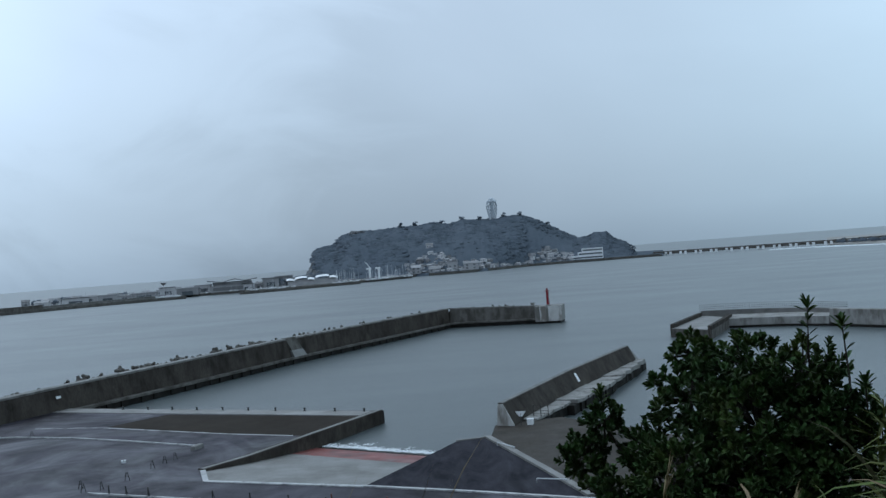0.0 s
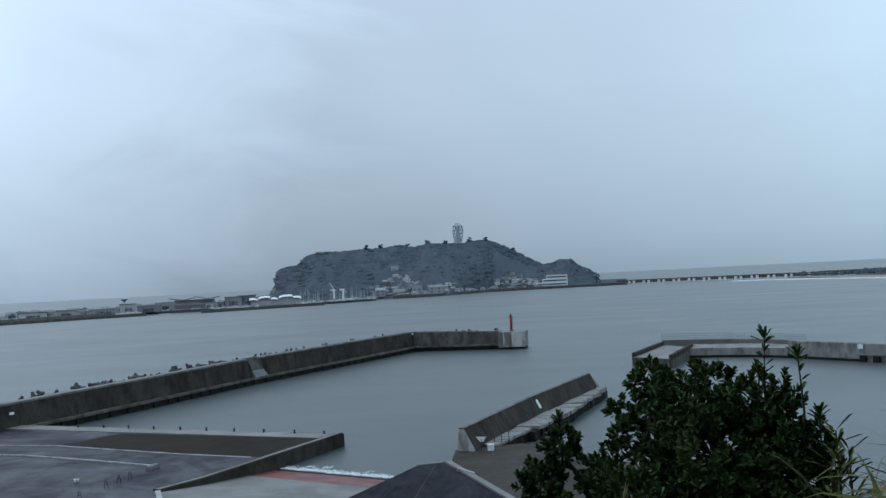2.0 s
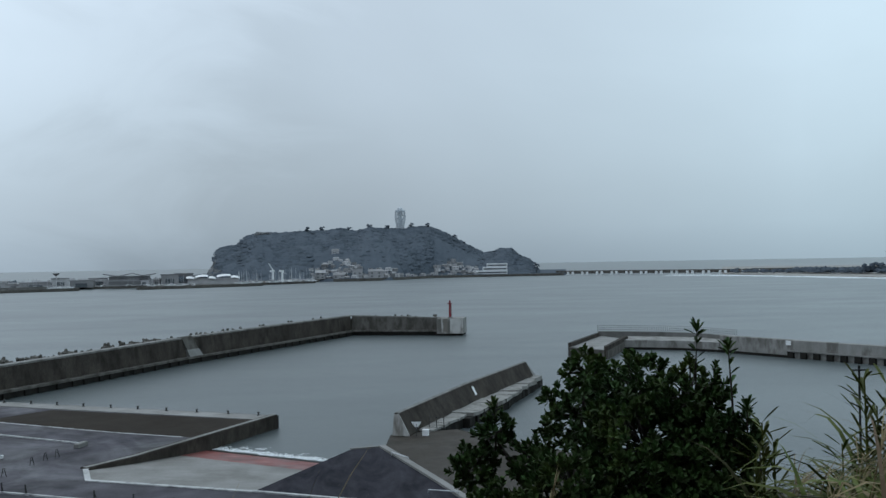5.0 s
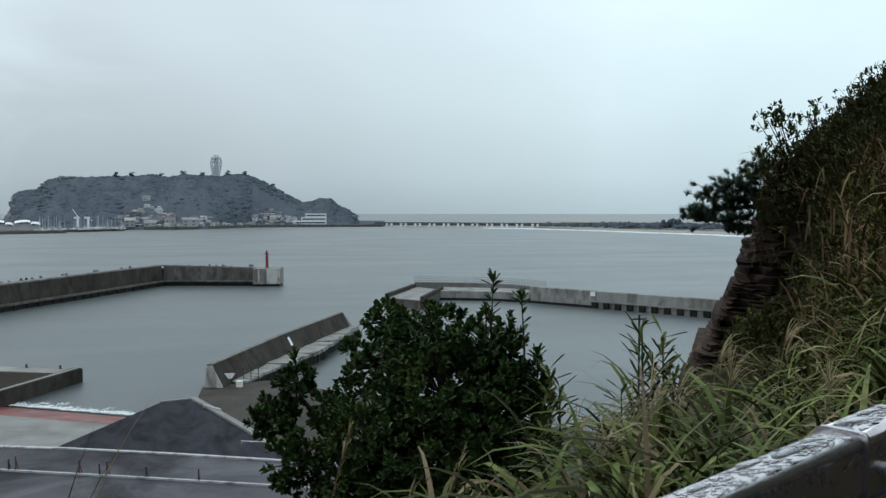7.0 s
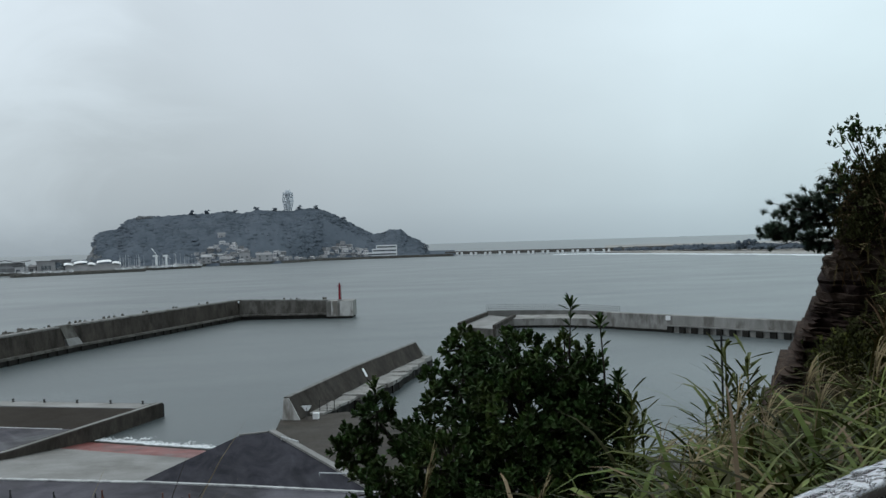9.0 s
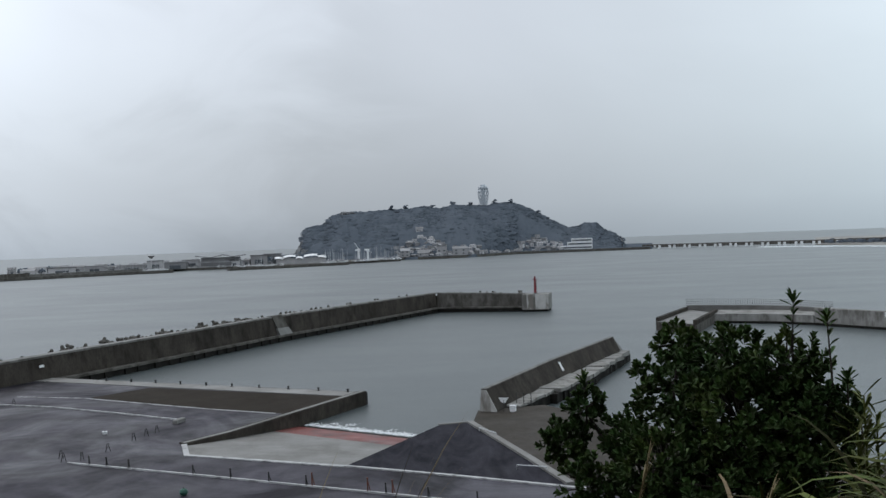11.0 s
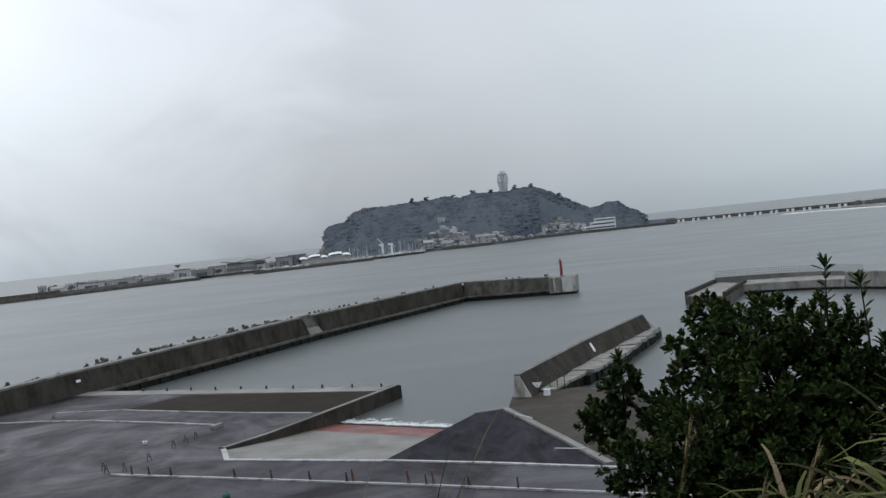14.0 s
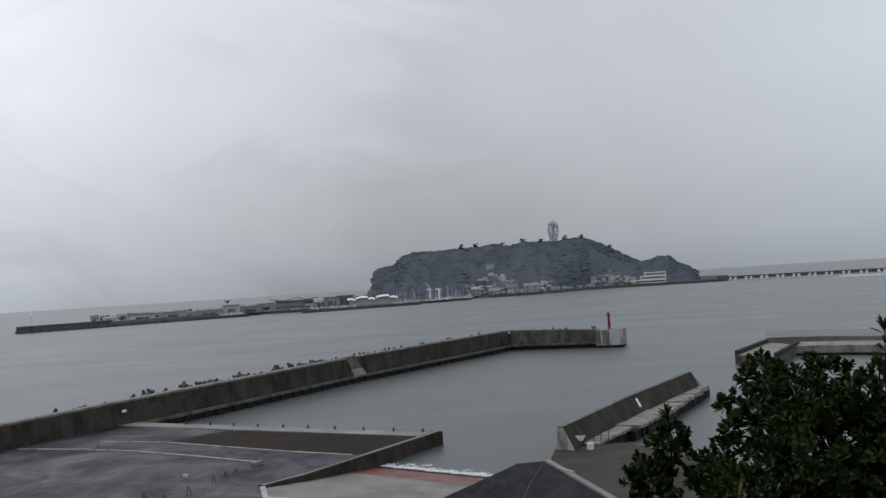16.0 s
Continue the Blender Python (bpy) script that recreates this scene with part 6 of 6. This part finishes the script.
for az, el in PINE:
    q = polar(az, 22.3, EYE + 22.3 * math.tan(radians(el))) - pbase
    m_ = min(LIMB, key=lambda v: (v - q).length)
    g.tube([m_, m_.lerp(q, 0.5) + Vector((0, 0, -0.05)), q], [0.03, 0.02, 0.01], 5, False)
    for k in range(24):
        t0 = q + Vector((hs.gauss(0, 0.25), hs.gauss(0, 0.2), hs.gauss(0, 0.08)))
        ax = (Vector((-0.3, -0.2, 0.8)) + rand_dir(hs) * 0.6).normalized()
        g.tube([q - Vector((0, 0, 0.08)), t0], [0.009, 0.006], 4, False)
        for j in range(84):
            d = (ax * 0.8 + rand_dir(hs)).normalized()
            s = d.orthogonal().normalized() * 0.008
            e = t0 + d * hs.uniform(0.08, 0.16)
            b0 = t0 - ax * 0.10 * hs.random()
            gl.add([b0 - s, b0 + s, e], [(0, 1, 2)])
part("trunk", g.mesh("pine_wood", M["bark"]), pine)
part("needles", gl.mesh("pine_needles", M["pine"]), pine)

# ---------------------------------------------------------------- wet steel handrail of the viewpoint
paint = material("wet_silver_paint", (0.52, 0.49, 0.505), (0.64, 0.61, 0.625), 9.0, (0.18, 0.27), metal=0.9, bump=0.08, bump_scale=120, dist=0.001)
drop_mat = bpy.data.materials.new("water_drop")
drop_mat.use_nodes = True
db = drop_mat.node_tree.nodes["Principled BSDF"]
db.inputs["Transmission Weight"].default_value, db.inputs["Roughness"].default_value, db.inputs["IOR"].default_value = 1.0, 0.02, 1.33
db.inputs["Base Color"].default_value = (0.95, 0.97, 0.98, 1)
RAIL_AT, RAIL_TURN, SLOPE = (0.8319, 0.8401, 15.7466), 19.9, 0.099
handrail = thing("handrail", "wet grey steel handrail covered with raindrops", "handrail", at=RAIL_AT, turn=RAIL_TURN)


def rail_section(w, h, r=0.011):
    pts = []
    for cx, cy, a0 in ((w / 2 - r, -r, 0), (-w / 2 + r, -r, 90), (-w / 2 + r, -h + r, 180), (w / 2 - r, -h + r, 270)):
        pts += [(cx + r * math.cos(radians(a0 + a)), cy + r * math.sin(radians(a0 + a))) for a in (0, 15, 30, 45, 60, 75, 90)]
    return pts


def rail_bar(x0, x1, w, h, dz=0.0):
    sec = rail_section(w, h)
    m = len(sec)
    vs = [(x0, y, z + dz + SLOPE * x0) for y, z in sec] + [(x1, y, z + dz + SLOPE * x1) for y, z in sec]
    fs = [(i, m + i, m + (i + 1) % m, (i + 1) % m) for i in range(m)] + [tuple(range(m)), tuple(reversed(range(m, 2 * m)))]
    me = mesh_of("rail_bar", vs, fs, paint, True)
    for k in (6, 13, 20, 27, 28, 29):
        me.polygons[k].use_smooth = False
    return me


part("rail_bar", rail_bar(-2.2, 0.0, 0.055, 0.066), handrail)
sleeve = part("sleeve", rail_bar(-0.003, 0.106, 0.060, 0.074, 0.003), handrail, "slightly wider joint sleeve")
part("lip", rail_bar(-0.006, -0.001, 0.063, 0.077, 0.0045), sleeve)
part("rail_bar", rail_bar(0.10, 1.9, 0.050, 0.062, -0.004), handrail)
for x, y, z in ((0.024, -0.030, -0.036), (0.118, -0.025, -0.026)):
    bolt = part("bolt", Geo().tube([(x, y - 0.006, z), (x, y - 0.013, z)], [0.0055, 0.005], 6).mesh("bolt", M["steel"]), sleeve, "shiny steel bolt")
    part("washer", Geo().tube([(x, y + 0.001, z), (x, y - 0.006, z)], 0.0072, 14).mesh("washer", M["steel"]), bolt)
part("post", Geo().box(0.045, 0.103, -0.028, 0.028, -1.14, -0.062, 0).mesh("rail_post", material("pale_grey_paint", (0.30, 0.32, 0.36), (0.38, 0.40, 0.44), 5.0, (0.3, 0.5), fine=0.1)), handrail, "pale grey steel post")
for k in range(9):
    x = 0.16 + 0.10 * k
    part("picket", Geo().tube([(x, 0, -1.02 + SLOPE * x), (x, 0, -0.06 + SLOPE * x)], 0.005, 8).mesh("picket", M["steel"]), handrail)
part("post", Geo().box(-1.95, -1.892, -0.028, 0.028, -1.14, -0.062 - SLOPE * 1.95).mesh("rail_post_end", M["steel"]), handrail)
part("lower_bar", Geo().tube([(0.10, 0, -1.0 + SLOPE * 0.1), (1.9, 0, -1.0 + SLOPE * 1.9)], 0.018, 8).mesh("lower_bar", paint), handrail)
dr = random.Random(4)


def drop(g, x, y, z, rx, ry, h, seg=8):
    n0 = len(g.v)
    for rr, hh in ((1.0, 0.0), (0.88, 0.55), (0.5, 0.92)):
        g.v += [(x + rx * rr * math.cos(a), y + ry * rr * math.sin(a), z + h * hh) for a in (2 * math.pi * k / seg for k in range(seg))]
    g.v.append((x, y, z + h))
    for i in range(2):
        a, b = n0 + i * seg, n0 + (i + 1) * seg
        g.f += [(a + k, a + (k + 1) % seg, b + (k + 1) % seg, b + k) for k in range(seg)]
    g.f += [(n0 + 2 * seg + k, n0 + 2 * seg + (k + 1) % seg, n0 + 3 * seg) for k in range(seg)]


g = Geo()
for i in range(2400):
    x = dr.uniform(-0.9, 1.2)
    top = SLOPE * x + (0.003 if 0 <= x <= 0.106 else (0.0 if x < 0 else -0.003))
    w = 0.030 if x < 0.106 else 0.026
    s = dr.uniform(0.0012, 0.0036) * (2.2 if dr.random() < 0.04 else 1)
    drop(g, x, dr.uniform(-w, w) * 0.55, top - 0.0004, s * dr.uniform(1.0, 1.8), s, s * 0.45)
for x in (-0.60, -0.47, -0.33, -0.21, -0.13, -0.08, -0.05, 0.05, 0.085):
    drop(g, x, dr.uniform(0.0, 0.015), (0.003 if x > 0 else 0.0) + SLOPE * x - 0.0006, dr.uniform(0.018, 0.034), dr.uniform(0.006, 0.010), 0.0014, 16)
for i in range(800):
    x = dr.uniform(-0.9, 1.2)
    top = SLOPE * x + (0.003 if 0 <= x <= 0.106 else (0.0 if x < 0 else -0.003))
    yy = -0.0275 if x < 0 else (-0.030 if x < 0.106 else -0.025)
    n0 = len(g.v)
    s = dr.uniform(0.0013, 0.0040)
    zz = top - 0.012 - 0.05 * dr.random() ** 2.2
    drop(g, 0, 0, 0, s, s * 1.3, s * 0.6)
    for k in range(n0, len(g.v)):
        vx, vy, vz = g.v[k]
        g.v[k] = (x + vx, yy - vz + 0.0004, zz + vy)
drops = part("raindrops", g.mesh("raindrops", drop_mat, True))
drops.matrix_basis = pose(*RAIL_AT, 0, 0, RAIL_TURN)
tagged(drops, "clear raindrops beading on the handrail", "raindrops", kind="stuff")
